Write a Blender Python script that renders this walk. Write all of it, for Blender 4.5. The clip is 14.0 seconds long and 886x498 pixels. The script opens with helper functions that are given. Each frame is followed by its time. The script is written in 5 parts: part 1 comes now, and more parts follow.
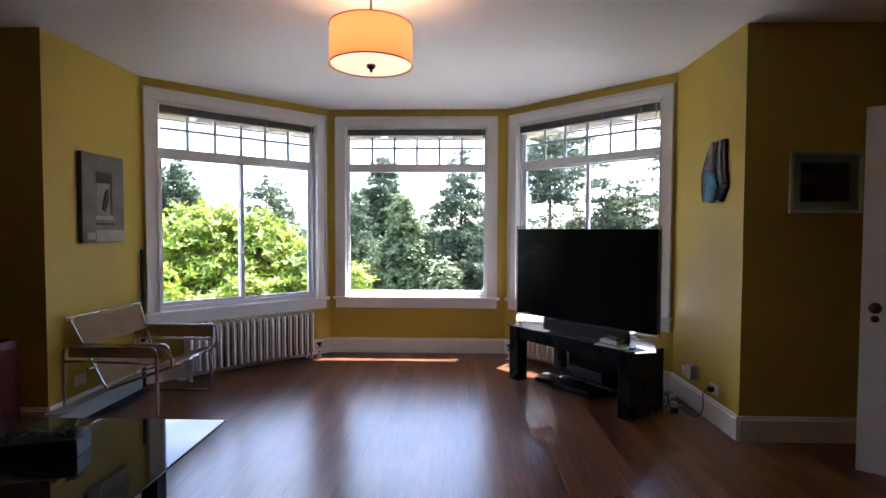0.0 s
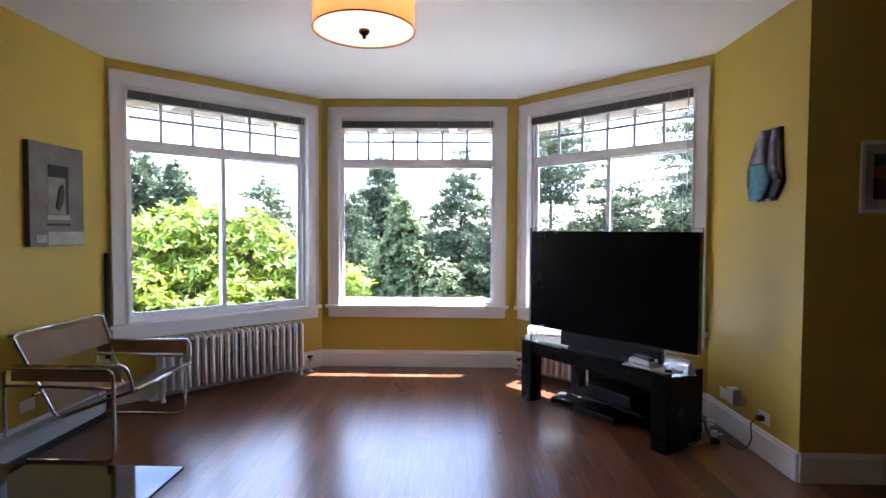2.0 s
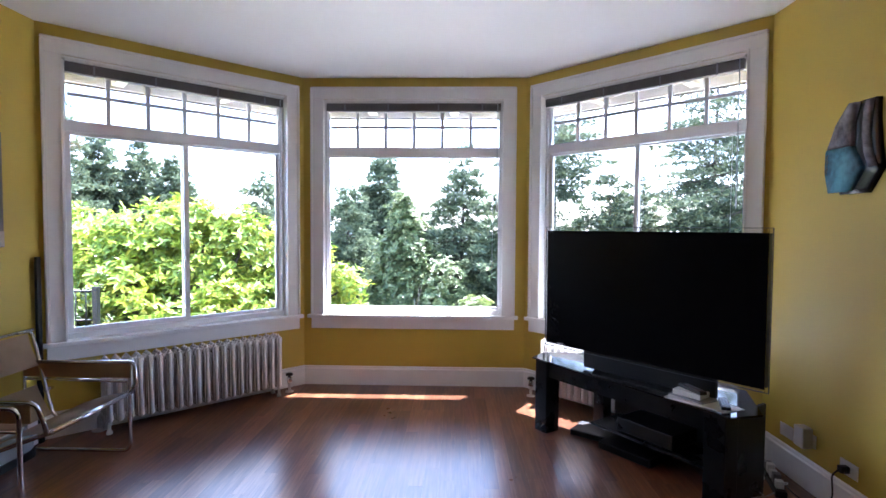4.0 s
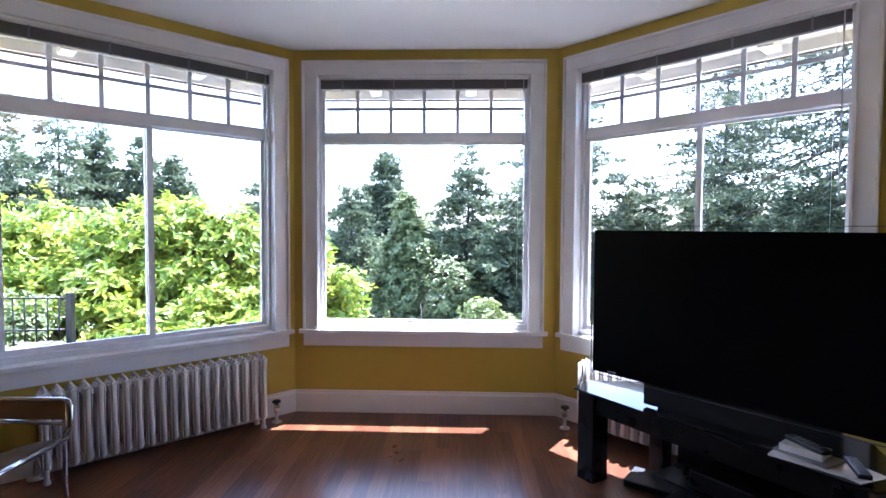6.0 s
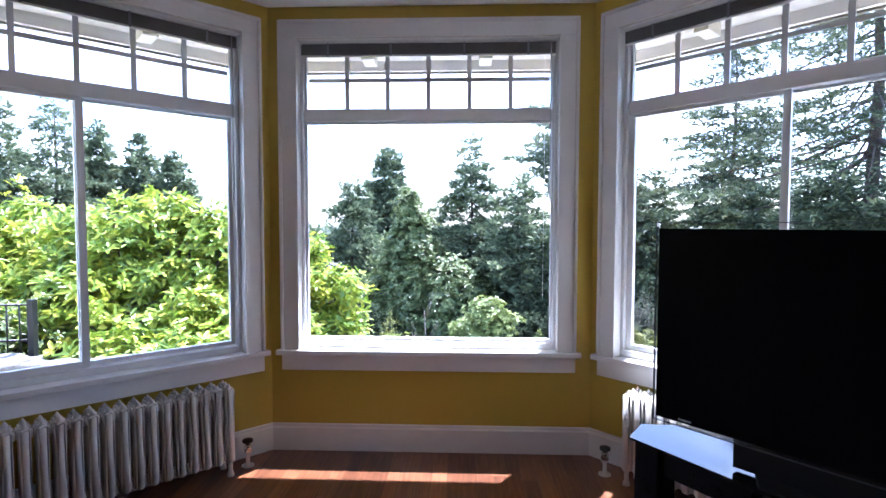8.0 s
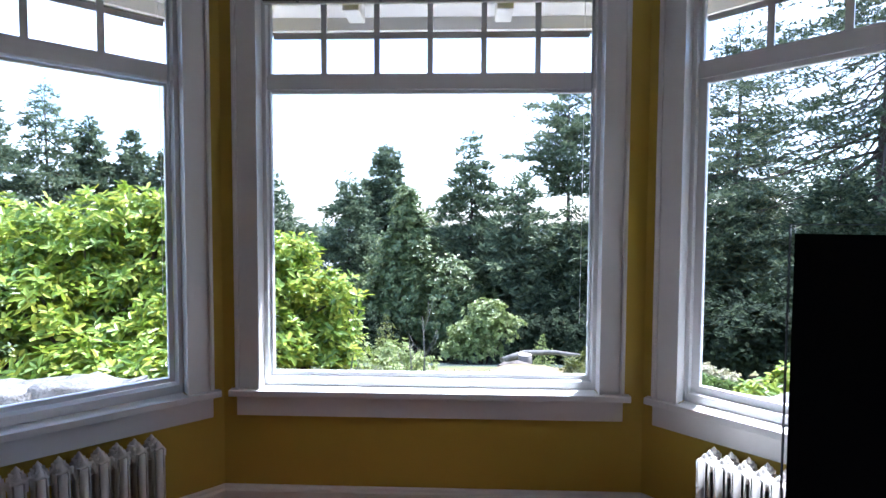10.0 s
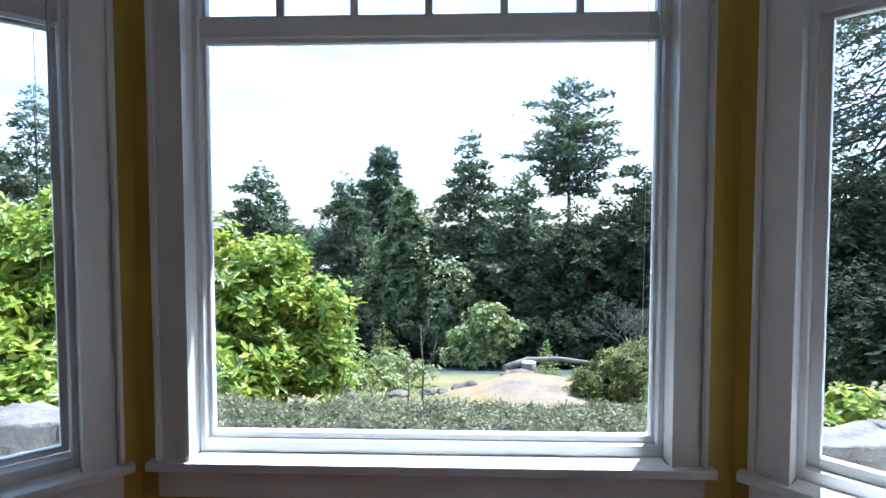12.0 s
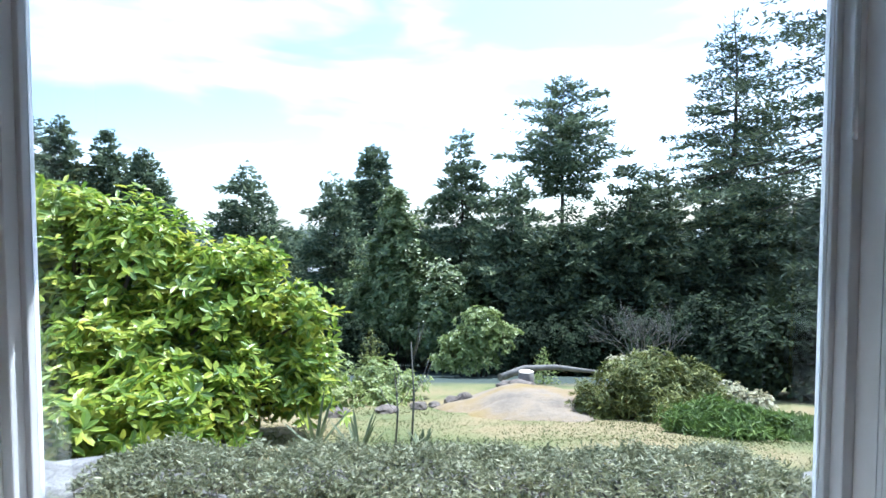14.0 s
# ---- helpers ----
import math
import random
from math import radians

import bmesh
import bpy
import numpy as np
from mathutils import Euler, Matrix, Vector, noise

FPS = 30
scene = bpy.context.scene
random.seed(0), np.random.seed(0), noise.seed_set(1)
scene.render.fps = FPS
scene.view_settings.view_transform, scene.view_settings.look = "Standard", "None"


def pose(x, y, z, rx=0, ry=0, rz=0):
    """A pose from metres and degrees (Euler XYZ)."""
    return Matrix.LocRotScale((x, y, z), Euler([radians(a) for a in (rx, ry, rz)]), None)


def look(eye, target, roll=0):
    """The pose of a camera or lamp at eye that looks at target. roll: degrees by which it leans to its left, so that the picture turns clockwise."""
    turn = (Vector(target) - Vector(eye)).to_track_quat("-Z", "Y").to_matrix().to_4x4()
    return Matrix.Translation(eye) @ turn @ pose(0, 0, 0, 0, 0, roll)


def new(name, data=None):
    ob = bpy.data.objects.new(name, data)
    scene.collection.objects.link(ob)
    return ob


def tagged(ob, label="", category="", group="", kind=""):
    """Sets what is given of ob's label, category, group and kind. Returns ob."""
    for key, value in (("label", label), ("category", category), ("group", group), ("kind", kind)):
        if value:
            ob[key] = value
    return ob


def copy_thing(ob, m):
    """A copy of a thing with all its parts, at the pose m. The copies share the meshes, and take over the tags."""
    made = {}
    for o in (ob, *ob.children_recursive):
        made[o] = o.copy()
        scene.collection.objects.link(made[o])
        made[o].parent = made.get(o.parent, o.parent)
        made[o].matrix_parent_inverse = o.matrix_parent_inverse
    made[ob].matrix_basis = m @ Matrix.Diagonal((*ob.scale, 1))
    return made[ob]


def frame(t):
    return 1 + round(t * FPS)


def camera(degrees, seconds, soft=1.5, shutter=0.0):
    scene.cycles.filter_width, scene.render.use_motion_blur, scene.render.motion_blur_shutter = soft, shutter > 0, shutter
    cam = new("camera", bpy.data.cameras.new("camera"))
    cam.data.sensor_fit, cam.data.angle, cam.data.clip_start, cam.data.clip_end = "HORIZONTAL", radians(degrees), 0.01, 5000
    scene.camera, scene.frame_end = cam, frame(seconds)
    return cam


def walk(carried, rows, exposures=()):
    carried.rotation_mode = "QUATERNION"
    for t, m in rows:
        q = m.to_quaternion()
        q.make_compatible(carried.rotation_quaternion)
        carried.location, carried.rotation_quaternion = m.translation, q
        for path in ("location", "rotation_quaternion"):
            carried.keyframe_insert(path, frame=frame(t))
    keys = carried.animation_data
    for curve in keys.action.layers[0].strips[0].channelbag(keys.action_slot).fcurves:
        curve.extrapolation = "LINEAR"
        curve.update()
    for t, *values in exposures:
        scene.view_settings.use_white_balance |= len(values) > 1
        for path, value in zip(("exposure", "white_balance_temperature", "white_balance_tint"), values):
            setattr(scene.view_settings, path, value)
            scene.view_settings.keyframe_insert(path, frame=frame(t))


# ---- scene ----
cam = camera(80.0, 14.0)
PATH = [
    (0, (0.413, -0.86, 1.377), (0.362, 1.138, 1.304), 0.2),
    (0.5, (0.405, -0.729, 1.375), (0.352, 1.269, 1.303), 0.3),
    (1, (0.387, -0.577, 1.377), (0.337, 1.421, 1.305), 0.3),
    (1.5, (0.367, -0.453, 1.382), (0.317, 1.545, 1.312), 0.3),
    (2, (0.353, -0.33, 1.387), (0.307, 1.668, 1.317), 0.3),
    (2.5, (0.365, -0.171, 1.4), (0.319, 1.827, 1.324), 0.2),
    (3, (0.378, 0.01, 1.409), (0.327, 2.008, 1.327), 0.3),
    (5.5, (0.278, 0.895, 1.388), (0.216, 2.892, 1.309), 0.3),
    (6, (0.246, 1.079, 1.396), (0.179, 3.077, 1.315), 0.3),
    (6.5, (0.218, 1.239, 1.4), (0.154, 3.237, 1.318), 0.2),
    (7, (0.213, 1.423, 1.402), (0.147, 3.42, 1.313), 0.2),
    (7.5, (0.207, 1.614, 1.407), (0.134, 3.611, 1.316), 0.2),
    (8, (0.183, 1.806, 1.402), (0.106, 3.803, 1.308), 0.1),
    (10.5, (0.108, 2.739, 1.407), (0.039, 4.736, 1.312), 0.3),
    (11, (0.1, 2.895, 1.404), (0.034, 4.892, 1.313), 0.1),
    (11.5, (0.093, 3.095, 1.41), (0.028, 5.092, 1.315), 0.0),
    (12, (0.069, 3.292, 1.409), (0.006, 5.288, 1.318), -0.0),
    (12.5, (0.035, 3.504, 1.411), (-0.018, 5.501, 1.319), -0.1),
    (13, (0.025, 3.715, 1.405), (-0.023, 5.713, 1.314), -0.0),
    (13.5, (0.029, 3.933, 1.399), (-0.008, 5.931, 1.309), -0.0),
    (14, (0.015, 4.093, 1.392), (-0.013, 6.091, 1.308), -0.0),
]
EXPOSURES = [(0, 2.74, 5700, 19), (0.8, 2.88, 5650, 19), (3, 3.22, 5450, 19), (6, 2.90, 5200, 21), (8, 2.50, 5200, 19), (10.5, 1.78, 5250, 13), (12.5, 1.45, 5180, 7), (14, 1.27, 5200, 6)]
walk(cam, [(t, look(eye, target, roll)) for t, eye, target, roll in PATH], EXPOSURES)

# ---- world and light ----
SUN_ELEV, SUN_AZ = radians(65.4), radians(34.0)
world = bpy.data.worlds.new("world")
scene.world = world
world.use_nodes = True
wn, wl = world.node_tree.nodes, world.node_tree.links
wn.clear()
sky = wn.new("ShaderNodeTexSky")
sky.sky_type, sky.sun_disc = "NISHITA", False
sky.sun_elevation, sky.sun_rotation = SUN_ELEV, SUN_AZ
sky.air_density, sky.dust_density, sky.ozone_density = 1.0, 1.5, 1.0
w_co = wn.new("ShaderNodeTexCoord")
w_map = wn.new("ShaderNodeMapping")
w_map.inputs["Scale"].default_value = (1.3, 1.3, 6.0)
w_map.inputs["Rotation"].default_value = (0.0, 0.12, 0.5)
w_noise = wn.new("ShaderNodeTexNoise")
w_noise.inputs["Scale"].default_value, w_noise.inputs["Detail"].default_value = 1.7, 7.0
w_noise.inputs["Roughness"].default_value, w_noise.inputs["Distortion"].default_value = 0.55, 0.3
w_ramp = wn.new("ShaderNodeValToRGB")
w_ramp.color_ramp.elements[0].position, w_ramp.color_ramp.elements[1].position = 0.43, 0.86
w_mix = wn.new("ShaderNodeMixRGB")
w_mix.inputs["Color2"].default_value = (9.5, 10.0, 10.4, 1)
w_bg, w_out = wn.new("ShaderNodeBackground"), wn.new("ShaderNodeOutputWorld")
w_bg.inputs["Strength"].default_value = 0.15
wl.new(w_co.outputs["Generated"], w_map.inputs["Vector"])
wl.new(w_map.outputs["Vector"], w_noise.inputs["Vector"])
wl.new(w_noise.outputs["Fac"], w_ramp.inputs["Fac"])
wl.new(w_ramp.outputs["Color"], w_mix.inputs["Fac"])
wl.new(sky.outputs["Color"], w_mix.inputs["Color1"])
wl.new(w_mix.outputs["Color"], w_bg.inputs["Color"])
wl.new(w_bg.outputs["Background"], w_out.inputs["Surface"])

sun_data = bpy.data.lights.new("sun", "SUN")
sun_data.energy, sun_data.angle, sun_data.color = 5.0, radians(0.53), (1.0, 0.95, 0.87)
sun_way = Vector((math.sin(SUN_AZ) * math.cos(SUN_ELEV), math.cos(SUN_AZ) * math.cos(SUN_ELEV), math.sin(SUN_ELEV)))
sun = new("sun", sun_data)
sun.matrix_world = look(sun_way * 60, (0, 0, 0))

LAMP_X, LAMP_Y, LAMP_Z = -0.05, 2.0, 2.257
bulb_data = bpy.data.lights.new("bulb", "POINT")
bulb_data.energy, bulb_data.color, bulb_data.shadow_soft_size = 1.9, (1.0, 0.60, 0.30), 0.05
bulb = new("bulb", bulb_data)
bulb.location = (LAMP_X, LAMP_Y, LAMP_Z + 0.10)

# ---- materials ----
def nodes_of(m):
    m.use_nodes = True
    return m.node_tree.nodes, m.node_tree.links, m.node_tree.nodes["Principled BSDF"]


def ramp(n, l, src, stops):
    r = n.new("ShaderNodeValToRGB")
    e = r.color_ramp.elements
    while len(e) < len(stops):
        e.new(0.5)
    for el, (p, c) in zip(e, stops):
        el.position, el.color = p, (*c, 1)
    l.new(src, r.inputs["Fac"])
    return r.outputs["Color"]


def coords(n, l, scale=(1, 1, 1), kind="Object"):
    co, mp = n.new("ShaderNodeTexCoord"), n.new("ShaderNodeMapping")
    mp.inputs["Scale"].default_value = scale
    l.new(co.outputs[kind], mp.inputs["Vector"])
    return mp.outputs["Vector"]


def noise_tex(n, l, vec, scale, detail=4.0, rough=0.5):
    t = n.new("ShaderNodeTexNoise")
    t.inputs["Scale"].default_value, t.inputs["Detail"].default_value, t.inputs["Roughness"].default_value = scale, detail, rough
    l.new(vec, t.inputs["Vector"])
    return t.outputs["Fac"]


def bumped(n, l, b, height, strength, distance):
    bp = n.new("ShaderNodeBump")
    bp.inputs["Strength"].default_value, bp.inputs["Distance"].default_value = strength, distance
    l.new(height, bp.inputs["Height"])
    l.new(bp.outputs["Normal"], b.inputs["Normal"])


def surface(name, base, rough=0.5, metal=0.0, vary=0.12, scale=3.0, fine=60.0, bump=0.1, dist=0.002, coat=0.0, stretch=(1, 1, 1)):
    """A plain material with two scales of variation and a fine relief."""
    m = bpy.data.materials.new(name)
    n, l, b = nodes_of(m)
    v = coords(n, l, stretch)
    big, small = noise_tex(n, l, v, scale), noise_tex(n, l, v, fine, 3.0)
    add = n.new("ShaderNodeMath")
    add.operation = "MULTIPLY_ADD"
    add.inputs[1].default_value = 0.35
    l.new(small, add.inputs[0])
    l.new(big, add.inputs[2])
    lo, hi = [c * (1 - vary) for c in base], [min(1, c * (1 + vary)) for c in base]
    l.new(ramp(n, l, add.outputs[0], [(0.45, lo), (0.9, hi)]), b.inputs["Base Color"])
    rr = n.new("ShaderNodeMapRange")
    rr.inputs["To Min"].default_value, rr.inputs["To Max"].default_value = max(0.02, rough * 0.85), min(1, rough * 1.15)
    l.new(big, rr.inputs["Value"])
    l.new(rr.outputs["Result"], b.inputs["Roughness"])
    b.inputs["Metallic"].default_value, b.inputs["Coat Weight"].default_value = metal, coat
    if bump:
        bumped(n, l, b, small, bump, dist)
    return m


def leaf_material(name, stops, rough=0.5, glow=0.3, world_scale=0.6):
    """Leaves: colour by leaf and by place in the crown, lit from both sides."""
    m = bpy.data.materials.new(name)
    n, l, b = nodes_of(m)
    geo = n.new("ShaderNodeNewGeometry")
    v = coords(n, l)
    big = noise_tex(n, l, v, world_scale, 3.0)
    mix = n.new("ShaderNodeMath")
    mix.operation = "MULTIPLY_ADD"
    mix.inputs[1].default_value = 0.5
    l.new(geo.outputs["Random Per Island"], mix.inputs[0])
    sc = n.new("ShaderNodeMath")
    sc.operation = "MULTIPLY"
    sc.inputs[1].default_value = 0.6
    l.new(big, sc.inputs[0])
    l.new(sc.outputs[0], mix.inputs[2])
    col = ramp(n, l, mix.outputs[0], stops)
    l.new(col, b.inputs["Base Color"])
    b.inputs["Roughness"].default_value = rough
    tr, ms = n.new("ShaderNodeBsdfTranslucent"), n.new("ShaderNodeMixShader")
    l.new(col, tr.inputs["Color"])
    ms.inputs["Fac"].default_value = glow
    out = n["Material Output"]
    l.new(b.outputs["BSDF"], ms.inputs[1])
    l.new(tr.outputs["BSDF"], ms.inputs[2])
    l.new(ms.outputs["Shader"], out.inputs["Surface"])
    return m


YELLOW = surface("yellow_wall_paint", (0.56, 0.412, 0.056), 0.5, vary=0.05, scale=1.2, fine=140, bump=0.25, dist=0.0012)
# Unseen back walls, coloured dark so that they bounce little light.
BACKW = surface("low_bounce_far_wall", (0.09, 0.065, 0.03), 0.7, vary=0.1, scale=1.0)
CEIL = surface("white_ceiling_paint", (0.88, 0.875, 0.86), 0.85, vary=0.015, scale=0.8, fine=90, bump=0.15, dist=0.001)
TRIM = surface("white_trim_paint", (0.85, 0.85, 0.84), 0.32, vary=0.03, scale=4, fine=60, bump=0.12, dist=0.0006)
VINYL = surface("white_vinyl", (0.82, 0.83, 0.84), 0.3, vary=0.02, scale=5, fine=80, bump=0.03, dist=0.0004)
RADP = surface("white_radiator_enamel", (0.72, 0.70, 0.67), 0.38, vary=0.06, scale=9, fine=90, bump=0.3, dist=0.0012)
CHROME = surface("chrome", (0.75, 0.75, 0.76), 0.12, 1.0, vary=0.05, scale=10, fine=60, bump=0)
STEEL = surface("brushed_nickel", (0.5, 0.45, 0.38), 0.3, 1.0, vary=0.1)
LEATHER = surface("tan_saddle_leather", (0.36, 0.22, 0.11), 0.55, vary=0.15, scale=8, fine=160, bump=0.4, dist=0.0008)
BEIGEL = surface("beige_sling_leather", (0.46, 0.34, 0.22), 0.6, vary=0.12, scale=8, fine=160, bump=0.4, dist=0.0008)
REDL = surface("dark_red_leather", (0.10, 0.007, 0.008), 0.38, vary=0.2, scale=6, fine=120, bump=0.4, dist=0.001)
BLACKW = surface("black_lacquered_wood", (0.006, 0.006, 0.0065), 0.28, vary=0.2, scale=5, fine=80, bump=0.05)
BLACKP = surface("black_plastic", (0.009, 0.009, 0.010), 0.42, vary=0.15, scale=10, fine=200, bump=0.2, dist=0.0004)
GREYP = surface("grey_plastic", (0.25, 0.26, 0.28), 0.4, vary=0.1, scale=10, fine=200, bump=0.1)
WHITEP = surface("white_plastic", (0.75, 0.75, 0.73), 0.35, vary=0.04, scale=10, fine=100, bump=0)
BLINDM = surface("grey_blind_slats", (0.13, 0.125, 0.12), 0.45, vary=0.12, scale=12, fine=100, bump=0.05)
PAPER = surface("white_paper", (0.75, 0.75, 0.74), 0.6, vary=0.04, scale=8, fine=80, bump=0.1)
BRASS = surface("dark_bronze", (0.09, 0.05, 0.03), 0.35, 0.9, vary=0.2)
ROCK = surface("pale_ledge_stone", (0.165, 0.158, 0.150), 0.85, vary=0.45, scale=4, fine=30, bump=0.9, dist=0.03)
WALLST = surface("grey_wall_stone", (0.22, 0.21, 0.20), 0.85, vary=0.35, scale=5, fine=40, bump=0.8, dist=0.02)
BARK = surface("conifer_bark", (0.055, 0.042, 0.033), 0.9, vary=0.4, scale=3, fine=25, bump=0.9, dist=0.03, stretch=(1, 1, 0.25))
GREYWOOD = surface("grey_weathered_wood", (0.15, 0.14, 0.125), 0.9, vary=0.4, scale=5, fine=40, bump=0.6, dist=0.01)
IRON = surface("black_iron", (0.015, 0.016, 0.018), 0.45, 0.4, vary=0.2)
STUCCO = surface("grey_house_siding", (0.24, 0.24, 0.24), 0.8, vary=0.1)
SHINGLE = surface("pale_roof_shingle", (0.36, 0.36, 0.37), 0.8, vary=0.25, scale=2, fine=20, bump=0.5)
SOFFIT = surface("grey_white_soffit_paint", (0.52, 0.50, 0.485), 0.6, vary=0.08, scale=3, fine=40, bump=0.2)
TERRACE = surface("pale_terrace_concrete", (0.78, 0.77, 0.74), 0.85, vary=0.12, scale=2, fine=40, bump=0.5, dist=0.004)

CONIFER = leaf_material("conifer_needles", [(0.15, (0.040, 0.062, 0.042)), (0.45, (0.095, 0.130, 0.078)), (0.75, (0.20, 0.24, 0.135)), (0.95, (0.36, 0.38, 0.21))], 0.7, 0.3)
LIGHTG = leaf_material("light_green_leaves", [(0.1, (0.092, 0.140, 0.038)), (0.5, (0.230, 0.290, 0.085)), (0.9, (0.414, 0.440, 0.171))], 0.45, 0.35)
# Darker copy of the conifer needles: backlit shade put into the colour.
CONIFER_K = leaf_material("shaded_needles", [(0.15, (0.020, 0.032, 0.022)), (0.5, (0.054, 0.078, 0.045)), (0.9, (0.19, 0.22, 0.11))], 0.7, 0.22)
BIGLEAF = leaf_material("broad_yellow_green_leaves", [(0.15, (0.050, 0.095, 0.018)), (0.40, (0.150, 0.245, 0.030)), (0.62, (0.31, 0.395, 0.046)), (0.88, (0.56, 0.54, 0.08))], 0.42, 0.40, 1.1)
DECID = leaf_material("grey_green_leaves", [(0.15, (0.040, 0.070, 0.027)), (0.5, (0.115, 0.165, 0.057)), (0.9, (0.310, 0.340, 0.142))], 0.42, 0.3)
JUNIPER = leaf_material("juniper_foliage", [(0.1, (0.034, 0.048, 0.012)), (0.5, (0.118, 0.138, 0.028)), (0.9, (0.27, 0.27, 0.065))], 0.6, 0.2)
JUNIPER_B = leaf_material("bright_juniper_foliage", [(0.1, (0.03, 0.06, 0.012)), (0.5, (0.10, 0.16, 0.028)), (0.9, (0.20, 0.28, 0.06))], 0.6, 0.25)
HEDGE = leaf_material("cotoneaster_foliage", [(0.1, (0.060, 0.070, 0.034)), (0.5, (0.19, 0.205, 0.115)), (0.9, (0.44, 0.43, 0.28))], 0.6, 0.3, 5.0)
# Undergrowth green taken near black: the shade under the trees put in the colour.
UNDER = leaf_material("shade_toned_undergrowth", [(0.15, (0.007, 0.013, 0.007)), (0.5, (0.018, 0.030, 0.014)), (0.92, (0.07, 0.095, 0.042))], 0.9, 0.2)
BLOSSOM = leaf_material("cream_blossom", [(0.25, (0.10, 0.15, 0.05)), (0.42, (0.38, 0.36, 0.22)), (0.8, (0.58, 0.54, 0.38))], 0.6, 0.3)
YUCCA = leaf_material("yucca_blades", [(0.1, (0.06, 0.09, 0.04)), (0.9, (0.22, 0.24, 0.13))], 0.5, 0.2)

for m_ in (UNDER, CONIFER, CONIFER_K):
    m_.node_tree.nodes["Principled BSDF"].inputs["Specular IOR Level"].default_value = 0.2

GLASS = bpy.data.materials.new("window_glass")
gn, gl, gb = nodes_of(GLASS)
g_t, g_g, g_m, g_f = gn.new("ShaderNodeBsdfTransparent"), gn.new("ShaderNodeBsdfGlossy"), gn.new("ShaderNodeMixShader"), gn.new("ShaderNodeFresnel")
g_g.inputs["Roughness"].default_value = 0.02
g_f.inputs["IOR"].default_value = 1.45
gl.new(g_f.outputs["Fac"], g_m.inputs["Fac"])
gl.new(g_t.outputs["BSDF"], g_m.inputs[1])
gl.new(g_g.outputs["BSDF"], g_m.inputs[2])
gl.new(g_m.outputs["Shader"], gn["Material Output"].inputs["Surface"])

DARKGLASS = surface("smoked_table_glass", (0.012, 0.013, 0.014), 0.05, vary=0.1, bump=0)
SCREEN = surface("black_screen", (0.004, 0.004, 0.005), 0.18, vary=0.1, bump=0)
SCREEN.node_tree.nodes["Principled BSDF"].inputs["Specular IOR Level"].default_value = 0.12
BLACKW.node_tree.nodes["Principled BSDF"].inputs["Specular IOR Level"].default_value = 0.18
BOULDER = surface("grey_boulder_stone", (0.14, 0.115, 0.095), 0.9, vary=0.5, scale=5, fine=30, bump=0.9, dist=0.03)
ACRYLIC = surface("clear_bezel_edge", (0.16, 0.165, 0.17), 0.15, vary=0.05, bump=0)

SHADE = bpy.data.materials.new("linen_lamp_shade")
sn, sl, sb = nodes_of(SHADE)
sv = coords(sn, sl, (1, 1, 1))
sw = noise_tex(sn, sl, coords(sn, sl, (1, 1, 14)), 60, 3)
sl.new(ramp(sn, sl, sw, [(0.3, (0.50, 0.22, 0.09)), (0.7, (0.60, 0.28, 0.12))]), sb.inputs["Base Color"])
sb.inputs["Roughness"].default_value = 0.8
s_t, s_m = sn.new("ShaderNodeBsdfTranslucent"), sn.new("ShaderNodeMixShader")
s_t.inputs["Color"].default_value, s_m.inputs["Fac"].default_value = (0.60, 0.23, 0.11, 1), 0.42
sl.new(sb.outputs["BSDF"], s_m.inputs[1])
sl.new(s_t.outputs["BSDF"], s_m.inputs[2])
sl.new(s_m.outputs["Shader"], sn["Material Output"].inputs["Surface"])
DIFFUSER = bpy.data.materials.new("frosted_diffuser")
dn, dl, db = nodes_of(DIFFUSER)
db.inputs["Base Color"].default_value = (0.9, 0.85, 0.72, 1)
db.inputs["Roughness"].default_value = 0.5
db.inputs["Emission Color"].default_value = (1.0, 0.80, 0.48, 1)
db.inputs["Emission Strength"].default_value = 0.16

FLOORM = bpy.data.materials.new("red_brown_plank_floor")
fn, fl, fb = nodes_of(FLOORM)
f_info = fn.new("ShaderNodeObjectInfo")
f_geo = fn.new("ShaderNodeNewGeometry")
f_co = fn.new("ShaderNodeTexCoord")
f_off = fn.new("ShaderNodeVectorMath")
f_off.operation = "MULTIPLY_ADD"
f_off.inputs[1].default_value = (1, 1, 1)
f_comb = fn.new("ShaderNodeCombineXYZ")
f_add = fn.new("ShaderNodeMath")
f_add.operation = "ADD"
fl.new(f_info.outputs["Random"], f_add.inputs[0])
fl.new(f_geo.outputs["Random Per Island"], f_add.inputs[1])
f_mul = fn.new("ShaderNodeMath")
f_mul.operation = "MULTIPLY"
f_mul.inputs[1].default_value = 37.0
fl.new(f_add.outputs[0], f_mul.inputs[0])
fl.new(f_mul.outputs[0], f_comb.inputs["X"])
fl.new(f_mul.outputs[0], f_comb.inputs["Y"])
fl.new(f_co.outputs["Object"], f_off.inputs[0])
fl.new(f_comb.outputs[0], f_off.inputs[2])
f_map = fn.new("ShaderNodeMapping")
f_map.inputs["Scale"].default_value = (30, 1.6, 1)
fl.new(f_off.outputs[0], f_map.inputs["Vector"])
f_grain = noise_tex(fn, fl, f_map.outputs["Vector"], 2.2, 8, 0.6)
f_frac = fn.new("ShaderNodeMath")
f_frac.operation = "FRACT"
fl.new(f_add.outputs[0], f_frac.inputs[0])
f_mix = fn.new("ShaderNodeMath")
f_mix.operation = "MULTIPLY_ADD"
f_mix.inputs[1].default_value = 0.30
fl.new(f_frac.outputs[0], f_mix.inputs[0])
f_g2 = fn.new("ShaderNodeMath")
f_g2.operation = "MULTIPLY"
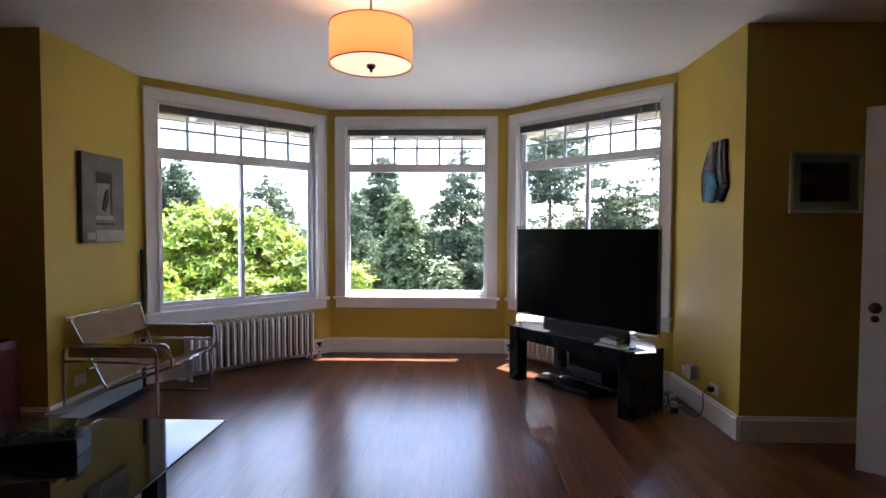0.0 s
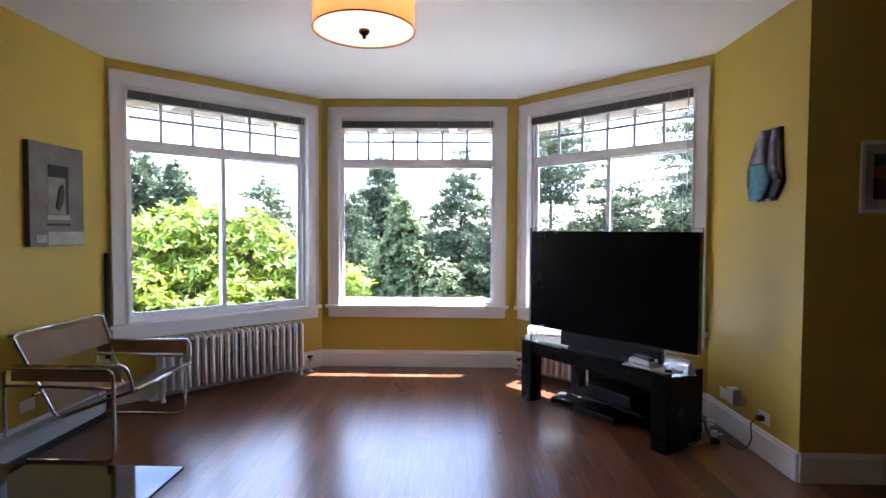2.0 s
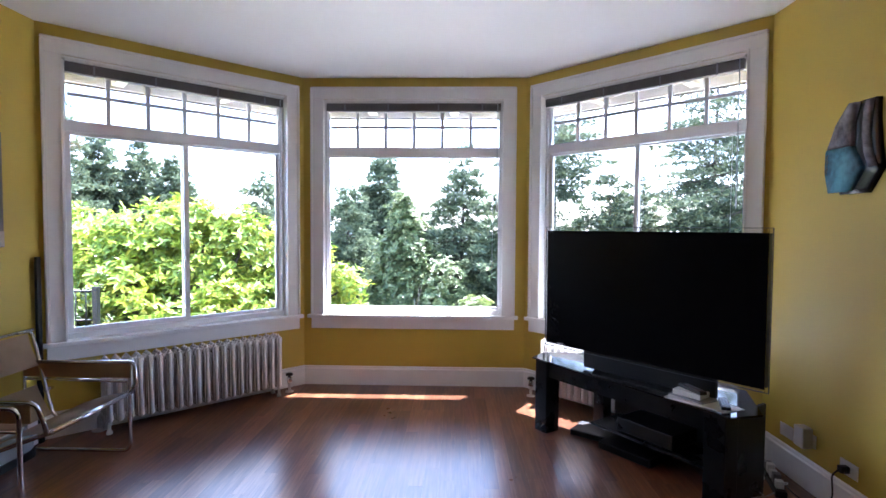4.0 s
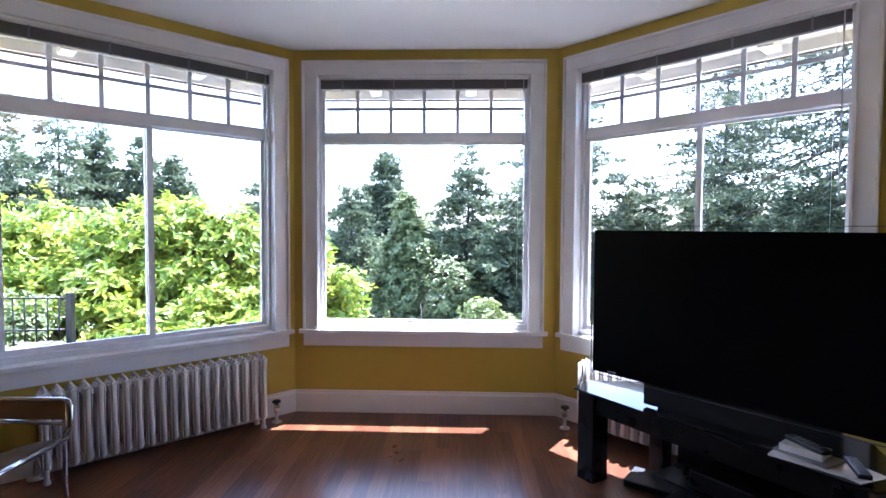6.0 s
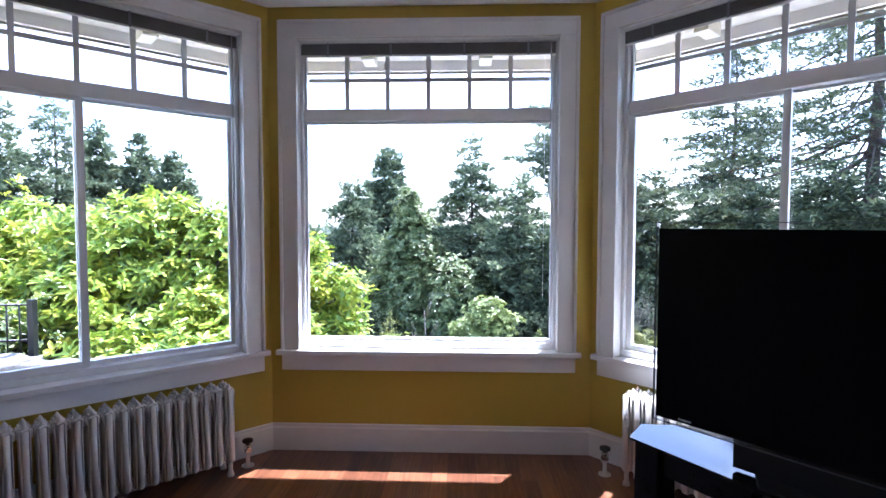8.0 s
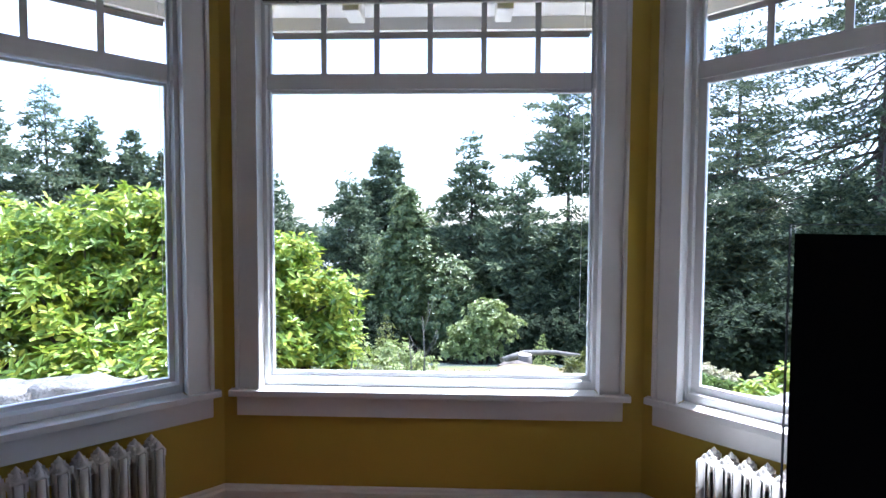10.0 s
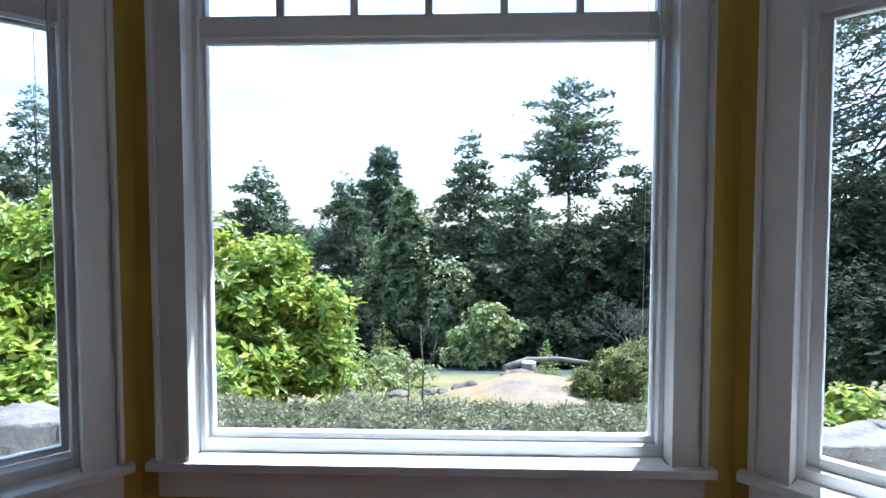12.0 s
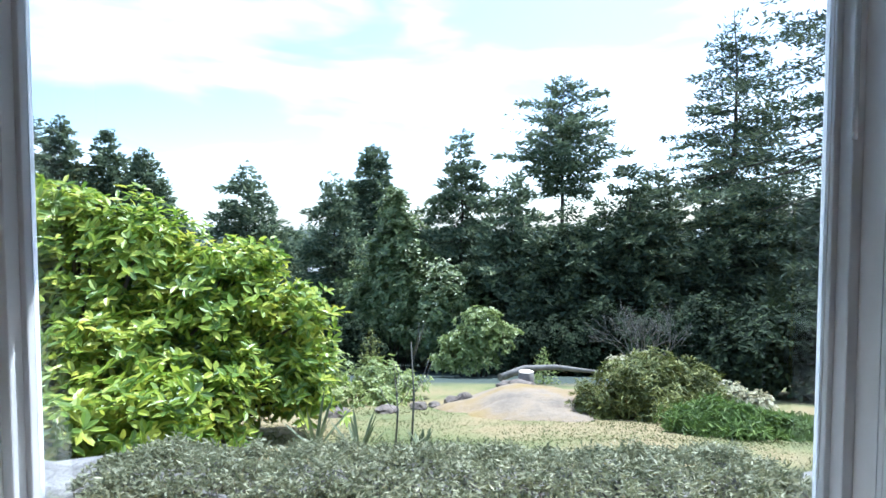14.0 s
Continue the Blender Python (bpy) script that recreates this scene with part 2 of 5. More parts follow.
f_g2.inputs[1].default_value = 0.87
fl.new(f_grain, f_g2.inputs[0])
fl.new(f_g2.outputs[0], f_mix.inputs[2])
fl.new(ramp(fn, fl, f_mix.outputs[0], [(0.22, (0.042, 0.013, 0.007)), (0.5, (0.122, 0.043, 0.019)), (0.8, (0.245, 0.102, 0.047))]), fb.inputs["Base Color"])
fb.inputs["Roughness"].default_value = 0.24
f_rr = fn.new("ShaderNodeMapRange")
f_rr.inputs["To Min"].default_value, f_rr.inputs["To Max"].default_value = 0.24, 0.36
fb.inputs["Coat Weight"].default_value, fb.inputs["Coat Roughness"].default_value = 0.35, 0.20
fl.new(noise_tex(fn, fl, coords(fn, fl, (1, 1, 1), "Object"), 2.0, 4), f_rr.inputs["Value"])
fl.new(f_rr.outputs["Result"], fb.inputs["Roughness"])
bumped(fn, fl, fb, f_grain, 0.12, 0.001)

# ---- building helpers ----
def boxes(bm, *spans):
    """Adds boxes (x0, x1, y0, y1, z0, z1) to bm."""
    for x0, x1, y0, y1, z0, z1 in spans:
        v = [bm.verts.new((x, y, z)) for z in (z0, z1) for x, y in ((x0, y0), (x1, y0), (x1, y1), (x0, y1))]
        for f in ((3, 2, 1, 0), (4, 5, 6, 7), (0, 1, 5, 4), (1, 2, 6, 5), (2, 3, 7, 6), (3, 0, 4, 7)):
            bm.faces.new([v[i] for i in f])
    return bm


def box(*spans, bevel=0.0, seg=2):
    bm = boxes(bmesh.new(), *spans)
    if bevel:
        bmesh.ops.bevel(bm, geom=bm.edges[:], offset=bevel, segments=seg, affect="EDGES", profile=0.6)
    return bm


def prism(points, z0, z1, bevel=0.0):
    """An upright prism over a polygon."""
    bm = bmesh.new()
    lo, hi = [bm.verts.new((x, y, z0)) for x, y in points], [bm.verts.new((x, y, z1)) for x, y in points]
    k = len(points)
    bm.faces.new(lo[::-1])
    bm.faces.new(hi)
    for i in range(k):
        bm.faces.new((lo[i], lo[(i + 1) % k], hi[(i + 1) % k], hi[i]))
    bmesh.ops.recalc_face_normals(bm, faces=bm.faces[:])
    if bevel:
        bmesh.ops.bevel(bm, geom=bm.edges[:], offset=bevel, segments=2, affect="EDGES")
    return bm


def tube(points, r, sides=10, closed=False, bm=None, radii=None):
    """A round bar along points."""
    bm = bm or bmesh.new()
    pts = [Vector(p) for p in points]
    k, rings, up = len(pts), [], None
    for i, p in enumerate(pts):
        a = pts[(i - 1) % k] if closed or i else p
        b = pts[(i + 1) % k] if closed or i < k - 1 else p
        way = (b - a).normalized()
        if up is None:
            up = way.orthogonal().normalized()
        up = (up - way * up.dot(way)).normalized()
        side = way.cross(up)
        rr = radii[i] if radii else r
        rings.append([bm.verts.new(p + (up * math.cos(2 * math.pi * j / sides) + side * math.sin(2 * math.pi * j / sides)) * rr) for j in range(sides)])
    for i in range(k if closed else k - 1):
        a, b = rings[i], rings[(i + 1) % k]
        for j in range(sides):
            f = bm.faces.new((a[j], a[(j + 1) % sides], b[(j + 1) % sides], b[j]))
            f.smooth = True
    if not closed:
        bm.faces.new(rings[0][::-1])
        bm.faces.new(rings[-1])
    return bm


def rounded(points, r, n=5):
    """Points of a path with its corners rounded."""
    out = [Vector(points[0])]
    for a, b, c in zip(points, points[1:], points[2:]):
        a, b, c = Vector(a), Vector(b), Vector(c)
        d1, d2 = (a - b), (c - b)
        rr = min(r, d1.length * 0.45, d2.length * 0.45)
        p, q = b + d1.normalized() * rr, b + d2.normalized() * rr
        for i in range(n + 1):
            t = i / n
            out.append(p * (1 - t) ** 2 + b * 2 * t * (1 - t) + q * t * t)
    out.append(Vector(points[-1]))
    return out


def lathe(profile, sides=24, bm=None, centre=(0, 0)):
    """A turned form from (radius, z) pairs."""
    bm = bm or bmesh.new()
    rings = [[bm.verts.new((centre[0] + r * math.cos(2 * math.pi * j / sides), centre[1] + r * math.sin(2 * math.pi * j / sides), z)) for j in range(sides)] for r, z in profile]
    for a, b in zip(rings, rings[1:]):
        for j in range(sides):
            f = bm.faces.new((a[j], a[(j + 1) % sides], b[(j + 1) % sides], b[j]))
            f.smooth = True
    bm.faces.new(rings[0][::-1])
    bm.faces.new(rings[-1])
    return bm


def part(name, bm, material, parent=None, label="", kind=""):
    me = bpy.data.meshes.new(name)
    bm.to_mesh(me)
    bm.free()
    me.materials.append(material)
    ob = new(name, me)
    if parent:
        ob.parent = parent
    return tagged(ob, label, kind=kind)


def thing(name, m, label, category, group="", kind=""):
    ob = new(name)
    ob.empty_display_size = 0.1
    ob.matrix_world = m
    return tagged(ob, label, category, group, kind)


def solid(name, bm, material, label="", category="", group="", kind="", m=None):
    ob = part(name, bm, material)
    if m:
        ob.matrix_world = m
    return tagged(ob, label, category, group, kind)


def cloud(name, verts, faces, material, parent=None, smooth=False, kind=""):
    """A mesh from arrays, for leaves."""
    me = bpy.data.meshes.new(name)
    me.from_pydata(verts, [], faces)
    me.materials.append(material)
    ob = new(name, me)
    if parent:
        ob.parent = parent
    return tagged(ob, kind=kind)


# ---- the room ----
H = 2.70
T = 0.18
MIT = T * math.tan(radians(22.5))
BAY = 45.0
CX, WY = -0.0225, 5.0
HALF_C, HALF_S = 0.9775, 0.935
CL, CR = (CX - HALF_C, WY), (CX + HALF_C, WY)
A_L, A_R = radians(44.2), radians(-45.6)
LL = (CL[0] - 2 * HALF_S * math.cos(A_L), CL[1] - 2 * HALF_S * math.sin(A_L))
RR = (CR[0] + 2 * HALF_S * math.cos(A_R), CR[1] + 2 * HALF_S * math.sin(A_R))
XL, XR, YB = LL[0], RR[0], 2.6
M_C = Matrix.Translation((CX, WY, 0))
M_L = Matrix.Translation(((CL[0] + LL[0]) / 2, (CL[1] + LL[1]) / 2, 0)) @ Matrix.Rotation(A_L, 4, "Z")
M_R = Matrix.Translation(((CR[0] + RR[0]) / 2, (CR[1] + RR[1]) / 2, 0)) @ Matrix.Rotation(A_R, 4, "Z")
OPEN, SILL, HEAD = 0.80, 0.63, 2.515


def window_wall(name, half, m, sx=0.0):
    bm = bmesh.new()
    o0, o1 = -OPEN + sx, OPEN + sx
    for pts, z0, z1 in (
        (((-half, 0), (o0, 0), (o0, 0.118), (o0 - 0.06, T), (-half - MIT, T)), 0, H), (((o1, 0), (half, 0), (half + MIT, T), (o1 + 0.06, T), (o1, 0.118)), 0, H),
        (((o0, 0), (o1, 0), (o1, 0.118), (o1 + 0.06, T), (o0 - 0.06, T), (o0, 0.118)), 0, SILL - 0.03), (((o0, 0), (o1, 0), (o1, 0.118), (o1 + 0.06, T), (o0 - 0.06, T), (o0, 0.118)), HEAD + 0.012, H)):
        p = prism(pts, z0, z1)
        me = bpy.data.meshes.new("tmp")
        p.to_mesh(me)
        p.free()
        bm.from_mesh(me)
        bpy.data.meshes.remove(me)
    return solid(name, bm, YELLOW, "mustard yellow painted bay wall round a wide window", "wall", kind="structure", m=m)


window_wall("wall_bay_centre", HALF_C, M_C, -0.013)
window_wall("wall_bay_left", HALF_S, M_L, -0.015)
window_wall("wall_bay_right", HALF_S, M_R, 0.015)
WX0, WX1, YS = -4.8, 3.40, -3.2
solid("wall_return_left", prism(((XL, LL[1]), (XL, YB), (XL - T, YB + T), (XL - T, LL[1] + MIT)), 0, H), YELLOW, "mustard yellow painted wall beside the bay", "wall", kind="structure")
solid("wall_return_right", prism(((XR, RR[1]), (XR + T, RR[1] + MIT), (XR + T, YB + T), (XR, YB)), 0, H), YELLOW, "mustard yellow painted wall beside the bay", "wall", kind="structure")
solid("wall_north_left", prism(((XL, YB), (WX0, YB), (WX0, YB + T), (XL - T, YB + T)), 0, H), YELLOW, "dark mustard yellow painted wall", "wall", kind="structure")
solid("wall_north_right", prism(((XR, YB), (XR + T, YB + T), (WX1, YB + T), (WX1, YB)), 0, H), YELLOW, "dark mustard yellow painted wall", "wall", kind="structure")
solid("wall_west", box((WX0 - T, WX0, YS, YB + T, 0, H)), BACKW, "unseen plain wall, coloured dark brown to cut bounced light", "wall", kind="structure")
DY0, DY1, DZ = 0.86, 1.70, 2.10
solid("wall_east", box((WX1, WX1 + T, YS, DY0, 0, H), (WX1, WX1 + T, DY1, YB + T, 0, H), (WX1, WX1 + T, DY0, DY1, DZ, H)), YELLOW, "mustard yellow painted wall with a doorway", "wall", kind="structure")
solid("wall_hall", box((WX1 + T, WX1 + 1.3, DY0 - 0.4, DY0 - 0.3, 0, H), (WX1 + T, WX1 + 1.3, DY1 + 0.3, DY1 + 0.4, 0, H), (WX1 + 1.2, WX1 + 1.3, DY0 - 0.3, DY1 + 0.3, 0, H), (WX1 + T, WX1 + 1.2, DY0 - 0.3, DY1 + 0.3, H - 0.1, H), (WX1, WX1 + 1.2, DY0 - 0.3, DY1 + 0.3, -0.1, -0.012)), CEIL, "plain pale walls of the hall behind the doorway", "wall", kind="structure")
solid("wall_south", box((WX0 - T, WX1 + T, YS - T, YS, 0, H)), BACKW, "unseen plain wall, coloured dark brown to cut bounced light", "wall", kind="structure")
ceil_poly = ((WX0 - T, YS - T), (WX1 + T, YS - T), (WX1 + T, YB + T), (XR + T, YB + T), (XR + T, RR[1] + MIT), (CR[0] + MIT, WY + T), (CL[0] - MIT, WY + T), (XL - T, LL[1] + MIT), (XL - T, YB + T), (WX0 - T, YB + T))
solid("ceiling", prism(ceil_poly, H, H + 0.2), CEIL, "smooth white painted ceiling", "ceiling", kind="structure")
solid("subfloor", prism(ceil_poly, -0.25, -0.014), surface("subfloor_wood", (0.05, 0.02, 0.012), 0.6), "dark wooden subfloor", "floor", kind="structure")


def baseboard(a, b, z=0.168):
    a, b = Vector((*a, 0)), Vector((*b, 0))
    way = (b - a).normalized()
    ang = math.atan2(way.y, way.x)
    L = (b - a).length
    bm = boxes(bmesh.new(), (0, L, -0.016, -0.002, 0.0, z - 0.035))
    prof = [(-0.002, z - 0.035), (-0.021, z - 0.035), (-0.021, z - 0.026), (-0.014, z - 0.018), (-0.013, z - 0.006), (-0.008, z), (-0.002, z)]
    rings = [[bm.verts.new((x, y, zz)) for y, zz in prof] for x in (0, L)]
    k = len(prof)
    for i in range(k):
        bm.faces.new((rings[0][i], rings[1][i], rings[1][(i + 1) % k], rings[0][(i + 1) % k]))
    bm.faces.new(rings[0])
    bm.faces.new(rings[1][::-1])
    bmesh.ops.recalc_face_normals(bm, faces=bm.faces[:])
    solid("baseboard", bm, TRIM, "white painted moulded baseboard", "baseboard", kind="structure", m=Matrix.Translation(a) @ Matrix.Rotation(ang, 4, "Z"))


for a, b in ((LL, CL), (CL, CR), (CR, RR), ((XL, YB), LL), (RR, (XR, YB)), ((WX0, YB), (XL, YB)), ((XR, YB), (WX1, YB))):
    baseboard(a, b)

PIT = 0.252


def window(name, m, mull=None, inner_rail=0.69):
    """A cased window in its wall's axes: x along, y outward."""
    w = thing(name, m, "white framed window with a grid of small panes above", "window", kind="structure")
    bm = boxes(bmesh.new(), (-0.880, -0.785, -0.018, -0.002, 0.63, 2.515), (0.785, 0.880, -0.018, -0.002, 0.63, 2.515), (-0.880, 0.880, -0.018, -0.002, 2.515, 2.600))
    bmesh.ops.bevel(bm, geom=bm.edges[:], offset=0.003, segments=1, affect="EDGES")
    part("casing", bm, TRIM, w)
    bm = boxes(bmesh.new(), (-0.898, -0.880, -0.034, -0.002, 0.63, 2.600), (0.880, 0.898, -0.034, -0.002, 0.63, 2.600), (-0.898, 0.898, -0.034, -0.002, 2.600, 2.618))
    bmesh.ops.bevel(bm, geom=bm.edges[:], offset=0.005, segments=2, affect="EDGES")
    part("backband", bm, TRIM, w)
    bm = boxes(bmesh.new(), (-0.797, -0.785, -0.027, -0.018, 0.63, 2.527), (0.785, 0.797, -0.027, -0.018, 0.63, 2.527), (-0.785, 0.785, -0.027, -0.018, 2.515, 2.527))
    part("inner_bead", bm, TRIM, w)
    part("window_sill", box((-0.925, 0.925, -0.045, 0.0, 0.60, 0.63), (-0.784, 0.784, 0.0, 0.09, 0.60, 0.63), bevel=0.004), TRIM, w)
    part("apron", box((-0.895, 0.895, -0.02, -0.002, 0.505, 0.60), bevel=0.003), TRIM, w)
    part("jamb", boxes(bmesh.new(), (-0.799, -0.787, 0.0, 0.118, 0.63, 2.515), (0.787, 0.799, 0.0, 0.118, 0.63, 2.515), (-0.787, 0.787, 0.0, 0.118, 2.503, 2.515)), TRIM, w)
    part("window_frame", box((-0.787, -0.767, 0.050, 0.115, 0.63, 2.503), (0.767, 0.787, 0.050, 0.115, 0.63, 2.503), (-0.767, 0.767, 0.050, 0.115, 0.63, 0.668),
                             (-0.767, 0.767, 0.062, 0.115, 2.034, 2.098), (-0.767, 0.767, 0.050, 0.115, 2.478, 2.503), bevel=0.003), VINYL, w)
    gy = 0.100
    bm = boxes(bmesh.new(), (-0.767, 0.767, gy - 0.016, gy + 0.012, 2.098, 2.112), (-0.767, -0.755, gy - 0.016, gy + 0.012, 2.112, 2.478), (0.755, 0.767, gy - 0.016, gy + 0.012, 2.112, 2.478))
    part("transom_sash", bm, VINYL, w)
    for i in range(-2, 3):
        part("muntin", box((i * PIT - 0.013, i * PIT + 0.013, gy - 0.008, gy + 0.008, 2.112, 2.478)), VINYL, w)
    for i in range(-3, 3):
        a, b = max(-0.755, i * PIT + 0.013), min(0.755, (i + 1) * PIT - 0.013)
        part("glazing_bar", box((a, b, gy - 0.007, gy + 0.007, 2.278, 2.301)), VINYL, w)
    part("pane", box((-0.755, 0.755, gy + 0.013, gy + 0.017, 2.112, 2.478)), GLASS, w).visible_shadow = False
    part("outer_sill", box((-0.86, 0.86, 0.1155, 0.27, 0.575, 0.628), bevel=0.004), TRIM, w)
    if mull is None:
        part("sash", box((-0.767, -0.755, 0.080, 0.112, 0.668, 2.034), (0.755, 0.767, 0.080, 0.112, 0.668, 2.034), (-0.755, 0.755, 0.080, 0.112, 0.668, 0.690), (-0.755, 0.755, 0.080, 0.112, 2.020, 2.034), bevel=0.003), VINYL, w)
        part("pane", box((-0.755, 0.755, 0.096, 0.100, 0.690, 2.020)), GLASS, w).visible_shadow = False
    else:
        for a, b, y, lip in ((-0.767, mull + 0.034, 0.078, 0.034), (mull - 0.006, 0.767, 0.112, 0.022)):
            part("sliding_sash", box((a, a + lip, y, y + 0.03, 0.668, 2.034), (b - lip, b, y, y + 0.03, 0.668, 2.034), (a + lip, b - lip, y, y + 0.03, 0.668, 0.668 + lip), (a + lip, b - lip, y, y + 0.03, 2.034 - lip * 0.6, 2.034), bevel=0.002), VINYL, w)
            part("pane", box((a + lip, b - lip, y + 0.013, y + 0.017, 0.668 + lip, 2.034 - lip * 0.6)), GLASS, w).visible_shadow = False
        part("latch", box((mull + 0.004, mull + 0.022, 0.068, 0.078, 1.30, 1.38), bevel=0.003), VINYL, w)
    return w


window("window_1", M_L @ pose(-0.015, 0, 0), -0.015)
window("window_2", M_C @ pose(-0.013, 0, 0))
window("window_3", M_R @ pose(0.015, 0, 0), 0.005)


def blind(m, seed):
    rnd = random.Random(seed)
    b = thing("venetian_blind", m, "grey slatted blind drawn up tight under the window head", "blind", "raised window blinds")
    part("headrail", box((-0.765, 0.765, 0.003, 0.033, 2.487, 2.502), bevel=0.002), WHITEP, b)
    z = 2.482
    for i in range(14):
        t = rnd.uniform(-0.002, 0.002)
        part("slat", box((-0.762 + t, 0.762 + t, 0.004 + abs(t), 0.031 + t, z - 0.0035, z)), BLINDM, b)
        z -= 0.0046
    part("bottom_rail", box((-0.762, 0.762, 0.006, 0.030, z - 0.009, z), bevel=0.002), WHITEP, b)
    for x in (-0.60, -0.22, 0.22, 0.60):
        part("ladder_tape", box((x - 0.006, x + 0.006, 0.001, 0.0025, z - 0.009, 2.487)), GREYP, b)
    part("cord", tube([(0.70, 0.012, 2.49), (0.702, 0.013, 1.7), (0.698, 0.013, 0.95)], 0.0012, 5), WHITEP, b)
    part("wand", tube([(0.735, 0.004, 2.48), (0.735, 0.004, 1.54)], 0.0045, 6), surface("clear_wand", (0.6, 0.63, 0.66), 0.15, bump=0), b)
    return b


blind(M_L @ pose(-0.015, 0, 0), 1)
blind(M_C @ pose(-0.013, 0, 0), 2)
blind(M_R @ pose(0.015, 0, 0), 3)


# ---- eaves outside the bay ----
def eave(m, half, name):
    e = thing(name, m, "white painted eave soffit with small brackets", "eave", kind="structure")
    o = 0.50
    k = math.tan(radians(22.5))
    part("soffit", prism(((-half - MIT, T + 0.002), (half + MIT, T + 0.002), (half + k * o, o), (-half - k * o, o)), 2.53, 2.57), SOFFIT, e)
    part("fascia", prism(((-half - k * o, o), (half + k * o, o), (half + k * (o + 0.03), o + 0.03), (-half - k * (o + 0.03), o + 0.03)), 2.462, 2.70), SOFFIT, e)
    # Thin darker strip along the fascia's lower edge.
    part("dark_edge_strip", prism(((-half - k * (o + 0.03), o + 0.031), (half + k * (o + 0.03), o + 0.031), (half + k * (o + 0.05), o + 0.05), (-half - k * (o + 0.05), o + 0.05)), 2.450, 2.475), GREYWOOD, e)
    for x in (-1.19, -0.41, 0.345, 1.10):
        part("bracket", box((x - 0.042, x + 0.042, T + 0.01, o - 0.14, 2.445, 2.529), bevel=0.008), SOFFIT, e)


eave(M_C, HALF_C, "eave_centre")
eave(M_L, HALF_S, "eave_left")
eave(M_R, HALF_S, "eave_right")


# ---- radiators ----
def radiator(m, count, label):
    """Cast iron column radiator; x along the wall, y towards the room."""
    r = thing("radiator", m, label, "radiator", "cast iron radiators")
    pitch, D, Z0, Z1 = 0.0635, 0.155, 0.075, 0.505
    src = None
    for i in range(count):
        if src is None:
            bm = bmesh.new()
            for y in (0.022, D / 2, D - 0.022):
                boxes(bm, (-0.0225, 0.0225, y - 0.021, y + 0.021, Z0, Z1 - 0.006))
            boxes(bm, (-0.0295, 0.0295, 0.016, D - 0.016, Z0 + 0.004, Z0 + 0.052), (-0.0295, 0.0295, 0.012, D - 0.012, Z1 - 0.062, Z1 - 0.016))
            bmesh.ops.bevel(bm, geom=bm.edges[:], offset=0.0095, segments=2, affect="EDGES")
            for f in bm.faces:
                f.smooth = True
            for y in (0.03, D / 2, D - 0.03):
                lathe([(0.015, Z1 - 0.012), (0.011, Z1 - 0.002), (0.005, Z1 + 0.008), (0.002, Z1 + 0.012)], 8, bm=bm, centre=(0, y))
            sec = part("section", bm, RADP, r)
            src = sec.data
        else:
            sec = new("section", src)
            sec.parent = r
        sec.location = (i * pitch, 0, 0)
    hub = bmesh.new()
    for z in (Z0 + 0.03, Z1 - 0.035):
        tube([(-0.01, D / 2, z), ((count - 1) * pitch + 0.01, D / 2, z)], 0.015, 8, bm=hub)
    part("hub", hub, RADP, r)
    for x in (0, (count - 1) * pitch):
        for y in (0.02, D - 0.02):
            part("foot", lathe([(0.020, 0), (0.019, 0.012), (0.012, 0.03), (0.013, 0.085)], 8, centre=(x, y)), RADP, r)
    return r


def valve(x, y, label):
    v = thing("radiator_valve", Matrix.Translation((x, y, 0)), label, "valve", "radiator valves")
    part("pipe", lathe([(0.035, 0), (0.035, 0.006), (0.012, 0.008), (0.012, 0.07), (0.02, 0.075), (0.02, 0.09), (0.012, 0.1)], 12), RADP, v)
    part("valve_body", lathe([(0.016, 0.08), (0.022, 0.09), (0.022, 0.12), (0.01, 0.135)], 12), CHROME, v)
    part("valve_handle", lathe([(0.008, 0.13), (0.014, 0.137), (0.03, 0.142), (0.03, 0.156), (0.012, 0.162)], 12), BLACKP, v)


RAD_N = 20
RAD_PIPE = (-2.085, 3.86)
M_RADL = Matrix.Translation((*CL, 0)) @ Matrix.Rotation(A_L, 4, "Z") @ Matrix.Translation((-0.33, -0.05, 0)) @ Matrix.Diagonal((-1, -1, 1, 1))
M_RADR = Matrix.Translation((*CR, 0)) @ Matrix.Rotation(A_R, 4, "Z") @ Matrix.Translation((0.345 + (RAD_N - 1) * 0.0635, -0.05, 0)) @ Matrix.Diagonal((-1, -1, 1, 1))
radiator(M_RADL, RAD_N, "white enamelled cast iron radiator under the window beside the chair")
radiator(M_RADR, RAD_N, "white enamelled cast iron radiator under the window behind the television")
valve(-1.06, 4.76, "chromed radiator valve with a black handle")
valve(0.98, 4.74, "chromed radiator valve with a black handle")


def riser():
    p = thing("heating_pipe", Matrix.Translation((*RAD_PIPE, 0)), "white painted heating pipe rising from the floor by the radiator", "pipe")
    part("flange", lathe([(0.045, 0), (0.045, 0.006), (0.02, 0.012), (0.016, 0.02)], 16), RADP, p)
    part("elbow", tube(rounded([(0, 0, 0.012), (0, 0, 0.115), (0.10, 0.10, 0.12), (0.17, 0.17, 0.12)], 0.05), 0.014, 8), RADP, p)


riser()


